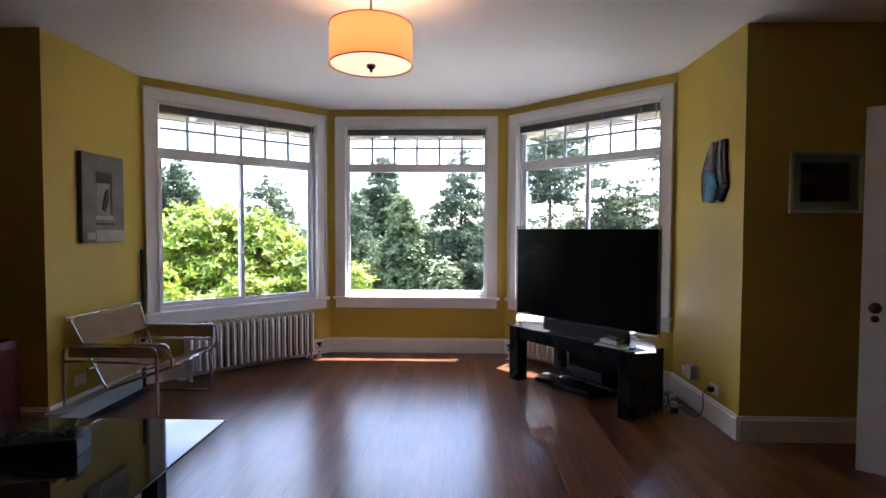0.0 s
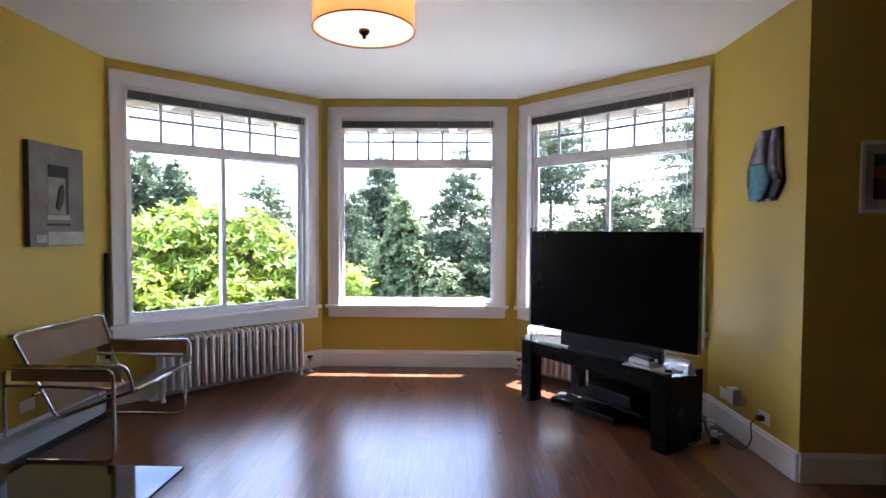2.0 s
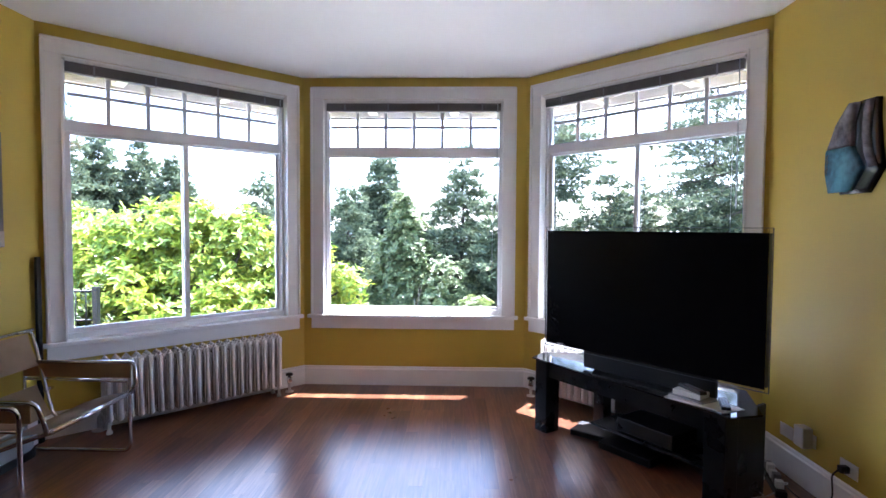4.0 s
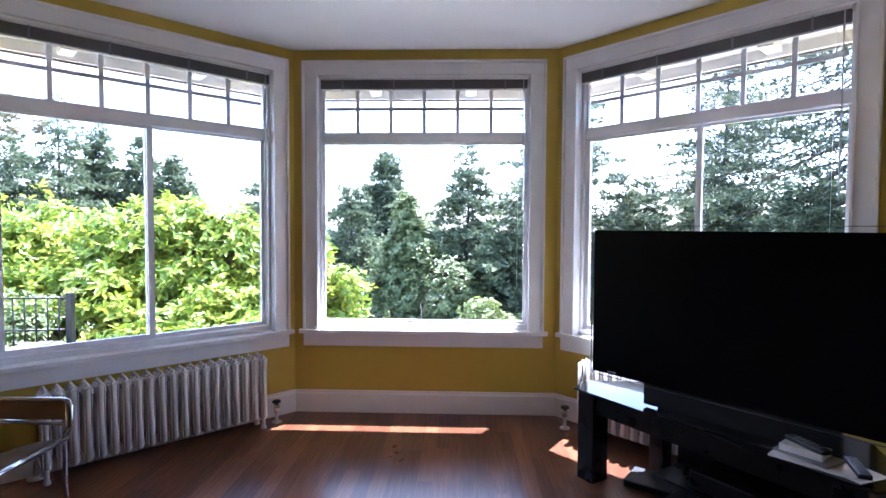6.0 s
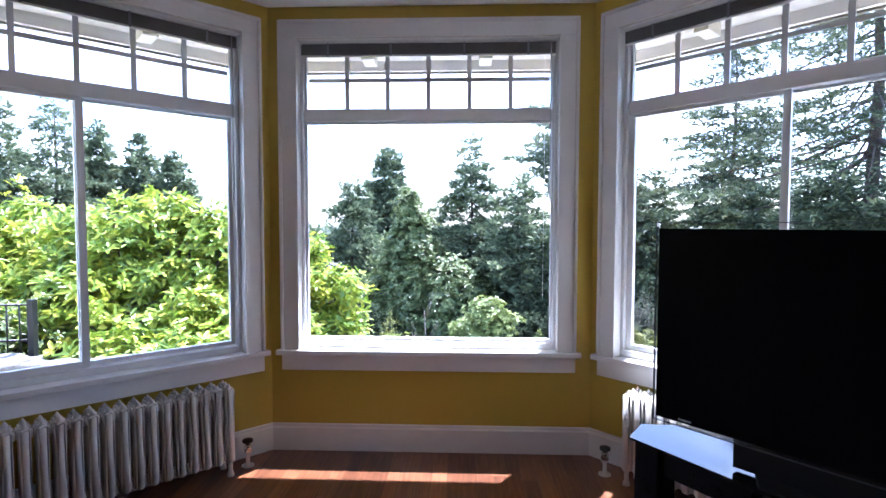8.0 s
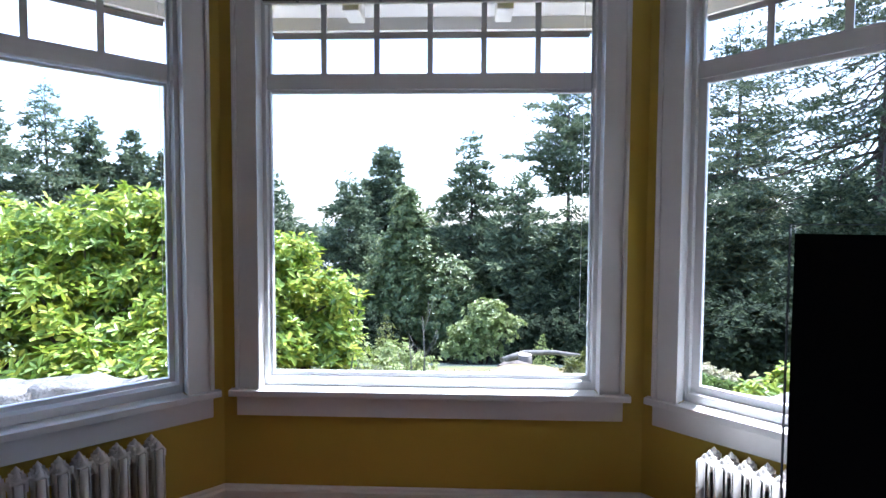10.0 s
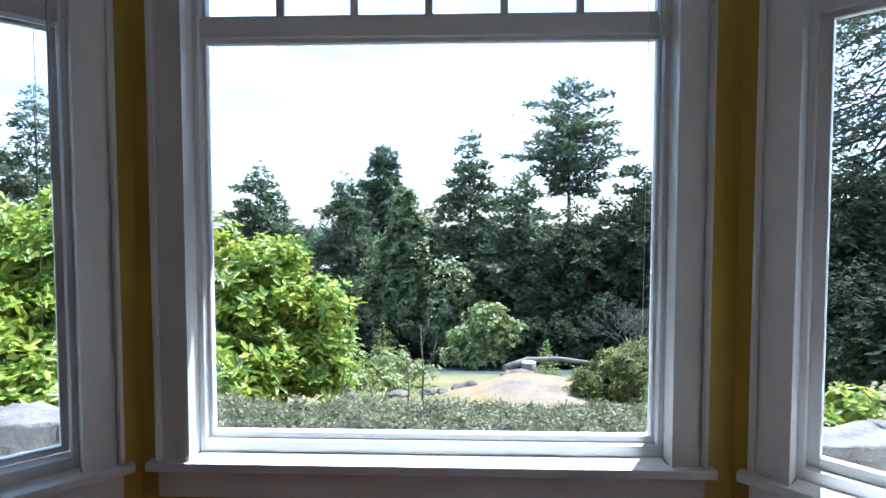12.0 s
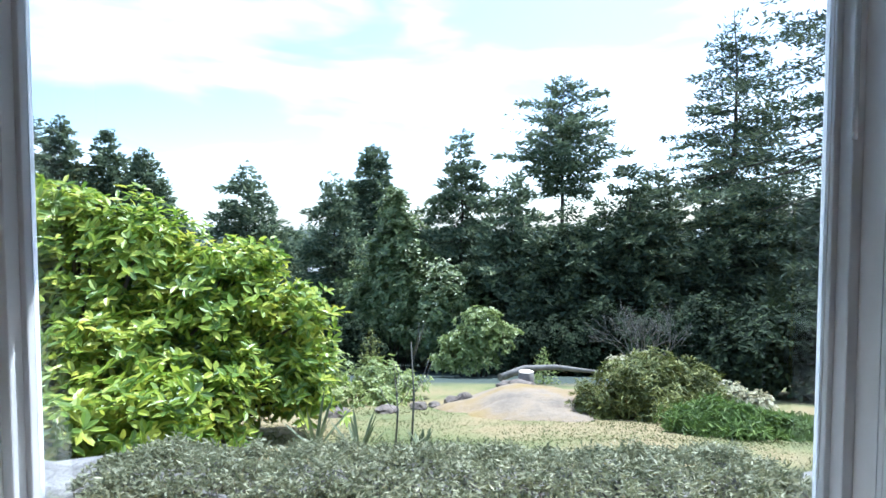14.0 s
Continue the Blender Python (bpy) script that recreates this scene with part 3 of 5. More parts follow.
# ---- ceiling lamp ----
def drum_lamp():
    l = thing("ceiling_lamp", Matrix.Translation((LAMP_X, LAMP_Y, 0)), "lit drum ceiling lamp with an orange linen shade", "lamp")
    R, z0, z1 = 0.220, LAMP_Z, LAMP_Z + 0.205
    bm = bmesh.new()
    rings = []
    for r, z in ((R - 0.002, z0), (R, z0), (R, z1), (R - 0.002, z1)):
        rings.append([bm.verts.new((r * math.cos(2 * math.pi * j / 64), r * math.sin(2 * math.pi * j / 64), z)) for j in range(64)])
    for a, b in zip(rings, rings[1:]):
        for j in range(64):
            f = bm.faces.new((a[j], a[(j + 1) % 64], b[(j + 1) % 64], b[j]))
            f.smooth = True
    part("shade", bm, SHADE, l, "orange linen shade")
    for z in (z0, z1):
        part("rim", tube([((R + 0.001) * math.cos(2 * math.pi * j / 48), (R + 0.001) * math.sin(2 * math.pi * j / 48), z) for j in range(48)], 0.003, 6, closed=True), surface("brown_rim", (0.25, 0.12, 0.05), 0.6), l)
    part("diffuser", lathe([(R - 0.006, z0 + 0.004), (R - 0.006, z0 + 0.008)], 48), DIFFUSER, l, "glowing frosted diffuser disc")
    part("finial", lathe([(0.006, z0 - 0.035), (0.009, z0 - 0.03), (0.008, z0 - 0.02), (0.016, z0 - 0.017), (0.024, z0 - 0.008), (0.024, z0 + 0.003)], 16), BRASS, l)
    part("stem", tube([(0, 0, z0), (0, 0, H - 0.03)], 0.006, 8), BRASS, l)
    part("canopy", lathe([(0.02, H - 0.045), (0.05, H - 0.035), (0.066, H - 0.02), (0.068, H - 0.002)], 24), STEEL, l)


drum_lamp()


# ---- furniture ----
def wassily():
    c = thing("armchair", pose(-1.985, 3.13, 0, 0, 0, 0), "chromed tubular steel armchair with tan saddle leather straps", "armchair")
    for s in (-1, 1):
        y = -0.425 if s < 0 else 0.39
        part("side_frame", tube(rounded([(0.0, y, 0.0125), (0.33, y, 0.0125), (0.33, y, 0.555), (-0.33, y, 0.555), (-0.33, y, 0.0125), (-0.001, y, 0.0125)], 0.05), 0.0115, 10), CHROME, c)
        part("arm_rail", tube(rounded([(-0.30, y * 0.93, 0.565), (0.385, y * 0.93, 0.572), (0.405, y * 0.86, 0.45), (0.39, y * 0.80, 0.405)], 0.04), 0.011, 10), CHROME, c)
        part("side_rail", tube([(-0.33, y, 0.455), (0.33, y, 0.445)], 0.010, 8), CHROME, c)
        bm = bmesh.new()
        boxes(bm, (-0.31, 0.36, y * 0.93 - 0.002, y * 0.93 + 0.002, 0.475, 0.57))
        part("arm_strap", bm, LEATHER, c)
        part("seat_rail", tube(rounded([(0.40, 0.31 * s, 0.405), (0.34, 0.31 * s, 0.385), (-0.07, 0.33 * s, 0.235), (-0.11, 0.33 * s, 0.27), (-0.29, 0.405 * s, 0.745), (-0.295, 0.30 * s, 0.752)], 0.035), 0.0115, 10), CHROME, c)
        part("cross_stub", tube([(-0.155, 0.33 * s, 0.40), (-0.155, y, 0.40)], 0.010, 8), CHROME, c)
    part("front_rail", tube([(0.40, -0.32, 0.405), (0.40, 0.32, 0.405)], 0.0115, 10), CHROME, c)
    part("top_rail", tube([(-0.295, -0.44, 0.752), (-0.295, 0.42, 0.752)], 0.0115, 10), CHROME, c)
    part("floor_rail", tube([(-0.33, -0.38, 0.013), (-0.33, 0.38, 0.013)], 0.0115, 10), CHROME, c)

    def sling(name, p, q, w, sag):
        bm = bmesh.new()
        k, rows = 10, []
        p, q = Vector(p), Vector(q)
        nrm = Vector((q.z - p.z, 0, -(q.x - p.x))).normalized()
        for i in range(k + 1):
            t = i / k
            m = p.lerp(q, t) + nrm * (sag * 4 * t * (1 - t))
            rows.append([bm.verts.new((m.x, y, m.z)) for y in (-w, 0.0, w)])
        for a, b in zip(rows, rows[1:]):
            for j in range(2):
                bm.faces.new((a[j], a[j + 1], b[j + 1], b[j])).smooth = True
        bmesh.ops.solidify(bm, geom=bm.faces[:], thickness=0.004)
        part(name, bm, BEIGEL, c, "beige leather sling")

    sling("lower_back", (-0.190, 0, 0.44), (-0.100, 0, 0.262), 0.315, 0.006)
    sling("seat", (0.375, 0, 0.40), (-0.06, 0, 0.245), 0.315, 0.03)
    sling("backrest", (-0.283, 0, 0.735), (-0.21, 0, 0.545), 0.37, 0.01)
    return c


wassily()


def stand_pose():
    return Matrix.Translation((0.889, 4.032, 0)) @ Matrix.Rotation(math.atan2(-0.799, 0.602), 4, "Z")


SP = stand_pose() @ pose(0, 0, 0, 0, 0, -2.6)


def tv_stand():
    s = thing("tv_stand", SP, "black corner television stand with a dark glass top", "tv stand")
    part("top", prism(((-0.005, 0), (1.385, 0), (1.45, 0.17), (1.20, 0.50), (0.18, 0.50), (-0.07, 0.17)), 0.492, 0.502, bevel=0.002), DARKGLASS, s, "glossy black glass top")
    part("apron", box((0.126, 1.244, 0.030, 0.060, 0.385, 0.490), bevel=0.003), BLACKW, s)
    for x in (0.02, 1.245):
        part("leg", box((x, x + 0.110, 0.010, 0.13, 0, 0.490), bevel=0.004), BLACKW, s)
    for x in (0.20, 1.05):
        part("leg", box((x, x + 0.09, 0.40, 0.48, 0, 0.490), bevel=0.004), BLACKW, s)
    part("side_panel", box((1.335, 1.353, 0.131, 0.40, 0, 0.490), bevel=0.002), BLACKW, s)
    # Black panel added to fill the shadowed space under the stand.
    part("dark_back_panel", box((0.36, 1.235, 0.43, 0.445, 0.0, 0.490), bevel=0.002), BLACKW, s)
    part("shelf", box((0.42, 1.235, 0.12, 0.42, 0.14, 0.155), bevel=0.002), BLACKW, s)


tv_pose = Matrix.Translation((0.836, 3.850, 0)) @ Matrix.Rotation(math.atan2(-0.758, 0.652), 4, "Z")


def television():
    t = thing("television", tv_pose, "large black flat screen television, switched off", "television")
    part("screen", box((0.005, 1.357, 0.172, 0.176, 0.625, 1.386)), SCREEN, t)
    part("casing", box((0.007, 1.355, 0.177, 0.225, 0.627, 1.384), bevel=0.006), BLACKP, t)
    x0, x1, z0, z1 = -0.004, 1.373, 0.612, 1.408
    for a, b, c, d in ((x0, 0.005, z0, z1), (1.357, x1, z0, z1), (0.005, 1.357, z0, 0.625), (0.005, 1.357, 1.386, z1)):
        part("clear_bezel", box((a, b, 0.170, 0.176, c, d)), GLASS, t, "clear glass bezel").visible_shadow = False
    part("rim", boxes(bmesh.new(), (x0 - 0.003, x0, 0.168, 0.178, z0 - 0.003, z1 + 0.003), (x1, x1 + 0.003, 0.168, 0.178, z0 - 0.003, z1 + 0.003), (x0, x1, 0.168, 0.178, z0 - 0.003, z0), (x0, x1, 0.168, 0.178, z1, z1 + 0.003)), ACRYLIC, t, "thin polished rim")
    part("neck", box((0.30, 1.12, 0.185, 0.22, 0.5145, 0.620), bevel=0.004), BLACKP, t)
    part("base", prism(((0.42, 0.10), (0.98, 0.10), (1.03, 0.2), (0.98, 0.30), (0.42, 0.30), (0.37, 0.2)), 0.5025, 0.513, bevel=0.003), BLACKP, t)
    part("status_plate", box((0.10, 0.15, 0.1695, 0.1715, 0.634, 0.641)), GREYP, t)


tv_stand()
television()


def device(name, x, y, z, w, d, h, turn, label, mat=BLACKP):
    g = thing(name, SP @ pose(x, y, z, 0, 0, turn), label, "electronics")
    part("case", box((-w / 2, w / 2, -d / 2, d / 2, 0.006, h), bevel=0.005), mat, g)
    for sx in (-1, 1):
        for sy in (-1, 1):
            part("foot", lathe([(0.008, 0), (0.008, 0.007)], 8, centre=(sx * (w / 2 - 0.03), sy * (d / 2 - 0.03))), BLACKP, g)
    part("front_panel", box((-w / 2 + 0.01, w / 2 - 0.01, -d / 2 - 0.002, -d / 2 + 0.002, 0.012, h - 0.006)), BLACKW, g)


device("set_top_box", 0.33, 0.27, 0, 0.27, 0.20, 0.045, 20, "small black set-top box on the floor under the stand", surface("satin_dark_lid", (0.035, 0.037, 0.042), 0.4))
device("disc_player", 0.66, 0.26, 0, 0.36, 0.26, 0.055, 4, "black disc player on the floor under the stand")
device("amplifier", 0.80, 0.26, 0.155, 0.38, 0.24, 0.09, 0, "black amplifier on the shelf of the stand")


def flat_item(name, x, y, z, w, d, h, turn, mat, label, category):
    solid(name, box((-w / 2, w / 2, -d / 2, d / 2, 0, h), bevel=min(0.004, h * 0.3)), mat, label, category, m=SP @ pose(x, y, z, 0, 0, turn))


flat_item("magazine", 1.16, 0.085, 0.5025, 0.28, 0.15, 0.008, 8, PAPER, "white paper magazine on the stand's glass top", "magazine")
flat_item("notebook", 1.13, 0.10, 0.511, 0.20, 0.13, 0.010, -6, GREYP, "grey notebook on the magazine", "notebook")
flat_item("cable_box", 1.12, 0.095, 0.522, 0.15, 0.10, 0.028, 4, WHITEP, "small white box on the pile of papers", "box")
flat_item("leaflet", 1.30, 0.10, 0.5025, 0.10, 0.15, 0.004, -14, PAPER, "white leaflet beside the pile", "paper")


def remote(x, y, z, turn, label):
    r = thing("remote_control", SP @ pose(x, y, z, 0, 0, turn), label, "remote control", "remote controls")
    part("case", box((-0.022, 0.022, -0.085, 0.085, 0, 0.018), bevel=0.005), BLACKP, r)
    for i in range(6):
        for j in (-1, 0, 1):
            part("button", box((j * 0.012 - 0.004, j * 0.012 + 0.004, -0.06 + i * 0.02, -0.052 + i * 0.02, 0.0175, 0.0205)), GREYP, r)


remote(1.13, 0.09, 0.551, 70, "black remote control on the small white box")
remote(1.28, 0.13, 0.5075, 35, "black remote control beside the papers")


def coffee_table():
    t = thing("coffee_table", pose(-1.46, 1.28, 0), "low coffee table with a smoked glass top", "coffee table")
    part("tabletop", box((-0.63, 0.63, -0.645, 0.645, 0.335, 0.347), bevel=0.002), DARKGLASS, t, "smoked glass tabletop")
    for sx in (-1, 1):
        for sy in (-1, 1):
            part("leg", box((sx * 0.40 - 0.04, sx * 0.40 + 0.04, sy * 0.36 - 0.04, sy * 0.36 + 0.04, 0, 0.334), bevel=0.003), BLACKW, t)
    for sy in (-1, 1):
        part("rail", box((-0.36, 0.36, sy * 0.36 - 0.02, sy * 0.36 + 0.02, 0.27, 0.333)), BLACKW, t)
    for sx in (-1, 1):
        part("rail", box((sx * 0.40 - 0.02, sx * 0.40 + 0.02, -0.32, 0.32, 0.27, 0.333)), BLACKW, t)


coffee_table()


def leaf_tuft(rnd, centre, count, length, width, lift=0.6):
    v, f = [], []
    for _ in range(count):
        a = rnd.uniform(0, 2 * math.pi)
        el = rnd.uniform(0.1, lift)
        d = Vector((math.cos(a) * math.cos(el), math.sin(a) * math.cos(el), math.sin(el)))
        side = Vector((-math.sin(a), math.cos(a), 0))
        L = length * rnd.uniform(0.6, 1.1)
        c = Vector(centre)
        tip = c + d * L - Vector((0, 0, L * 0.25))
        mid = c + d * L * 0.55
        k = len(v)
        v += [c[:], (mid + side * width)[:], tip[:], (mid - side * width)[:]]
        f.append((k, k + 1, k + 2, k + 3))
    return v, f


def table_bowl():
    b = thing("planter", pose(-1.47, 1.46, 0.3475, 0, 0, 18), "black tray planter with dark low leaves on the glass table", "planter")
    part("tray", box((-0.17, 0.17, -0.09, 0.09, 0, 0.085), bevel=0.008), BLACKP, b)
    rnd = random.Random(5)
    V, F = [], []
    for i in range(14):
        v, f = leaf_tuft(rnd, (rnd.uniform(-0.13, 0.13), rnd.uniform(-0.06, 0.06), 0.086), 9, 0.075, 0.009)
        F += [tuple(j + len(V) for j in q) for q in f]
        V += v
    cloud("foliage", V, F, UNDER, b)


table_bowl()


def red_sofa():
    s = thing("lounge_chair", pose(-2.98, 2.02, 0), "dark red leather lounge chair against the wall", "lounge chair")
    part("seat", box((-0.36, 0.36, -0.42, 0.28, 0.14, 0.42), bevel=0.05), REDL, s)
    part("backrest", box((-0.52, 0.52, 0.29, 0.52, 0.08, 0.66), bevel=0.06), REDL, s)
    for sx in (-1, 1):
        part("armrest", box((sx * 0.45 - 0.08, sx * 0.45 + 0.08, -0.44, 0.28, 0.08, 0.57), bevel=0.05), REDL, s)
        for sy in (-0.36, 0.42):
            part("foot", box((sx * 0.45 - 0.03, sx * 0.45 + 0.03, sy - 0.03, sy + 0.03, 0, 0.09)), BLACKW, s)


red_sofa()


def low_case():
    b = thing("instrument_case", pose(XL + 0.09, 3.05, 0), "pale low case with a black edge lying along the baseboard", "case")
    pts = rounded([(0.06, -0.55, 0), (0.06, 0.40, 0), (-0.06, 0.47, 0), (-0.06, -0.55, 0)], 0.05, 4)
    flat = [(p.x, p.y) for p in pts]
    part("shell", prism(flat, 0.045, 0.15, bevel=0.01), surface("pale_grey_shell", (0.36, 0.39, 0.40), 0.4), b)
    part("black_edge", prism([(x * 1.12, y * 1.03) for x, y in flat], 0, 0.045, bevel=0.004), BLACKP, b)


low_case()
solid("leaning_board", box((-0.010, 0.010, -0.018, 0.018, 0, 1.20), bevel=0.004), BLACKW, "narrow dark wooden board leaning in the corner", "board", m=pose(XL + 0.030, 3.640, 0))


# ---- things on the walls ----
def canvas():
    p = thing("wall_picture", pose(XL, 3.145, 1.605), "grey toned canvas of a bird at a window ledge", "picture")
    part("stretcher", box((0.004, 0.040, -0.240, 0.240, -0.335, 0.335), bevel=0.002), surface("dark_canvas_edge", (0.05, 0.045, 0.04), 0.8), p)
    tones = {"g": surface("canvas_mid_grey", (0.20, 0.185, 0.16), 0.8, vary=0.25, scale=8, fine=60), "d": surface("canvas_dark", (0.04, 0.038, 0.035), 0.8), "l": surface("canvas_pale", (0.42, 0.39, 0.33), 0.8, vary=0.2, scale=10),
             "m": surface("canvas_warm_grey", (0.28, 0.26, 0.21), 0.8, vary=0.2, scale=10)}
    part("painted_ground", box((0.0405, 0.0425, -0.238, 0.238, -0.333, 0.333)), tones["g"], p)
    x = 0.0445
    for name, y0, y1, z0, z1, t in (("window_shape", -0.09, 0.09, -0.12, 0.20, "m"), ("lintel_shape", -0.09, 0.09, 0.12, 0.20, "d"), ("reveal_shape", 0.065, 0.09, -0.12, 0.12, "d"), ("ledge_shape", -0.10, 0.10, -0.16, -0.13, "l"),
                                    ("shadow_shape", -0.10, 0.10, -0.20, -0.185, "d"), ("foreground_shape", -0.10, 0.235, -0.33, -0.24, "l"), ("stone_shape", -0.20, -0.11, -0.31, -0.26, "l")):
        x += 0.0006
        part(name, box((0.043, x, y0, y1, z0, z1)), tones[t], p)
    bird = prism([(0.0, -0.10), (0.03, -0.05), (0.045, 0.03), (0.035, 0.075), (0.01, 0.06), (-0.01, 0.0), (-0.03, -0.08)], 0.043, 0.052)
    bmesh.ops.transform(bird, matrix=Matrix(((0, 0, 1, 0), (1, 0, 0, 0), (0, 1, 0, 0), (0, 0, 0, 1))), verts=bird.verts[:])
    part("bird_shape", bird, tones["d"], p)


canvas()


def framed_print():
    p = thing("framed_print", pose(2.768, YB, 1.687), "white framed print with blue, orange and dark red bands", "picture")
    part("frame", boxes(bmesh.new(), (-0.225, 0.225, -0.022, -0.003, 0.175, 0.195), (-0.225, 0.225, -0.022, -0.003, -0.195, -0.175), (-0.225, -0.205, -0.022, -0.003, -0.175, 0.175), (0.205, 0.225, -0.022, -0.003, -0.175, 0.175)), TRIM, p)
    part("mat_board", box((-0.205, 0.205, -0.012, -0.004, -0.175, 0.175)), PAPER, p)
    y = -0.0125
    for name, x0, x1, z0, z1, c in (("sky_band", -0.155, 0.150, 0.03, 0.125, (0.01, 0.03, 0.13)), ("orange_band", -0.155, -0.03, -0.01, 0.06, (0.45, 0.16, 0.01)), ("violet_band", -0.03, 0.150, -0.02, 0.03, (0.10, 0.03, 0.12)), ("dark_band", -0.155, 0.150, -0.12, -0.01, (0.07, 0.008, 0.012))):
        y -= 0.0006
        part(name, box((x0, x1, y, -0.0122, z0, z1)), surface("print_" + name, c, 0.5, vary=0.3, scale=9), p)
    gp = part("pane", box((-0.205, 0.205, -0.019, -0.0175, -0.175, 0.175)), GLASS, p)
    gp.visible_shadow = False


framed_print()


def wall_sculpture():
    p = thing("wall_sculpture", pose(XR, 2.95, 1.79, 0, 0, 0), "curved glazed wall sculpture in blue, grey and black", "sculpture")
    n = 16

    def blade(name, y_of, w_of, x0, x1, mat, z0=-0.215, z1=0.215):
        bm, rows = bmesh.new(), []
        for i in range(n + 1):
            t = i / n
            z = z0 + (z1 - z0) * t
            yc, w = y_of(t), w_of(t)
            rows.append([bm.verts.new(q) for q in ((-x0, yc - w, z), (-x1 * 0.8, yc - w * 0.8, z), (-x1, yc, z), (-x1 * 0.8, yc + w * 0.8, z), (-x0, yc + w, z))])
        for a, b in zip(rows, rows[1:]):
            for j in range(5):
                bm.faces.new((a[j], a[(j + 1) % 5], b[(j + 1) % 5], b[j])).smooth = True
        bm.faces.new(rows[0])
        bm.faces.new(rows[-1][::-1])
        bmesh.ops.recalc_face_normals(bm, faces=bm.faces[:])
        part(name, bm, mat, p)

    glaze_b = surface("blue_glaze", (0.07, 0.20, 0.27), 0.2, vary=0.7, scale=9, fine=40, bump=0.3)
    glaze_g = surface("grey_glaze", (0.19, 0.19, 0.22), 0.22, vary=0.5, scale=12, fine=50, bump=0.3)
    glaze_k = surface("black_glaze", (0.012, 0.012, 0.014), 0.2)
    ks = (0, 0.25, 0.5, 0.8, 1)
    along = lambda vals: (lambda t: float(np.interp(t, ks, vals)))
    plate_c, plate_w = along((0.0, -0.015, -0.01, -0.03, -0.065)), along((0.10, 0.165, 0.15, 0.115, 0.080))
    body_c, body_w = along((0.065, 0.047, 0.075, 0.042, -0.013)), along((0.080, 0.138, 0.100, 0.062, 0.034))
    part_of = lambda fn, u, v: (lambda t: fn(u + (v - u) * t))
    blade("back_plate", plate_c, plate_w, 0.004, 0.028, glaze_k)
    blade("blue_body", part_of(body_c, 0, 0.52), part_of(body_w, 0, 0.52), 0.022, 0.058, glaze_b, -0.205, 0.010)
    blade("grey_body", part_of(body_c, 0.525, 1), part_of(body_w, 0.525, 1), 0.022, 0.056, glaze_g, 0.011, 0.212)
    blade("grey_band", along((-0.13, -0.10, -0.085, -0.09, -0.10)), lambda t: 0.026, 0.026, 0.044, glaze_g, -0.10, 0.208)


wall_sculpture()


def outlet(m, label):
    o = thing("wall_outlet", m, label, "outlet", "wall outlets")
    part("cover_plate", box((-0.036, 0.036, -0.006, -0.0005, -0.058, 0.058), bevel=0.002), WHITEP, o)
    for z in (-0.022, 0.022):
        part("socket", box((-0.016, 0.016, -0.0085, -0.006, z - 0.015, z + 0.015), bevel=0.002), WHITEP, o)
    return o


M_RW = lambda y, z: Matrix.Translation((XR, y, z)) @ Matrix.Rotation(radians(-90), 4, "Z")
M_LW = lambda y, z: Matrix.Translation((XL, y, z)) @ Matrix.Rotation(radians(90), 4, "Z")
outlet(M_RW(3.41, 0.245) @ Matrix.Rotation(radians(90), 4, "Y"), "white wall outlet plate low on the yellow wall")
outlet(M_RW(3.22, 0.275) @ Matrix.Rotation(radians(90), 4, "Y"), "white wall outlet plate behind a white charger")
outlet(M_RW(2.925, 0.245) @ Matrix.Rotation(radians(90), 4, "Y"), "white wall outlet with a black plug in it")
outlet(M_LW(2.90, 0.272) @ Matrix.Rotation(radians(90), 4, "Y"), "white wall outlet plate near the tubular chair")
solid("charger", box((-0.04, 0.04, -0.065, -0.009, -0.055, 0.055), bevel=0.008), WHITEP, "white plug-in charger in a wall outlet", "charger", m=M_RW(3.215, 0.29))
pl = thing("extension_lead", M_RW(2.925, 0.245), "black extension lead from the outlet to the floor", "lead")
part("plug", box((-0.017, 0.017, -0.05, -0.0086, -0.017, 0.017), bevel=0.005), BLACKP, pl)
part("cable", tube(rounded([(0, -0.05, 0), (0.0, -0.085, -0.03), (0.01, -0.08, -0.15), (-0.06, -0.10, -0.236), (-0.22, -0.12, -0.239), (-0.33, -0.10, -0.239)], 0.05), 0.004, 7), BLACKP, pl)


def cable(points, mat, label, r=0.0035):
    solid("loose_cable", tube(rounded(points, 0.06, 6), r, 6), mat, label, "cable", "loose cables")


rnd = random.Random(11)
for k in range(7):
    x, y = 2.02 + rnd.uniform(0, 0.12), 3.10 + k * 0.09
    pts = [(x, y, 0.004 + r_) for r_ in (0,)]
    for _ in range(6):
        x, y = min(2.19, max(1.85, x + rnd.uniform(-0.14, 0.14))), y + rnd.uniform(-0.10, 0.13)
        pts.append((x, y, 0.005 + rnd.uniform(0, 0.05)))
    cable(pts, (BLACKP, GREYP, WHITEP)[k % 3], ("black", "grey", "white")[k % 3] + " cable tangled on the floor by the stand")


def coil(cx, cy, r, turns, seed, mat, label):
    q = random.Random(seed)
    pts = []
    for i in range(int(turns * 9)):
        a = i / 9 * 2 * math.pi
        rr = r * (1 + 0.25 * math.sin(i * 0.9 + seed)) * q.uniform(0.85, 1.15)
        pts.append((cx + rr * math.cos(a), cy + 1.5 * rr * math.sin(a), 0.005 + 0.03 * abs(math.sin(a * 0.5 + seed)) + 0.012 * (i // 9)))
    solid("cable", tube(pts, 0.0035, 6), mat, label, "cable", "cables on the floor")


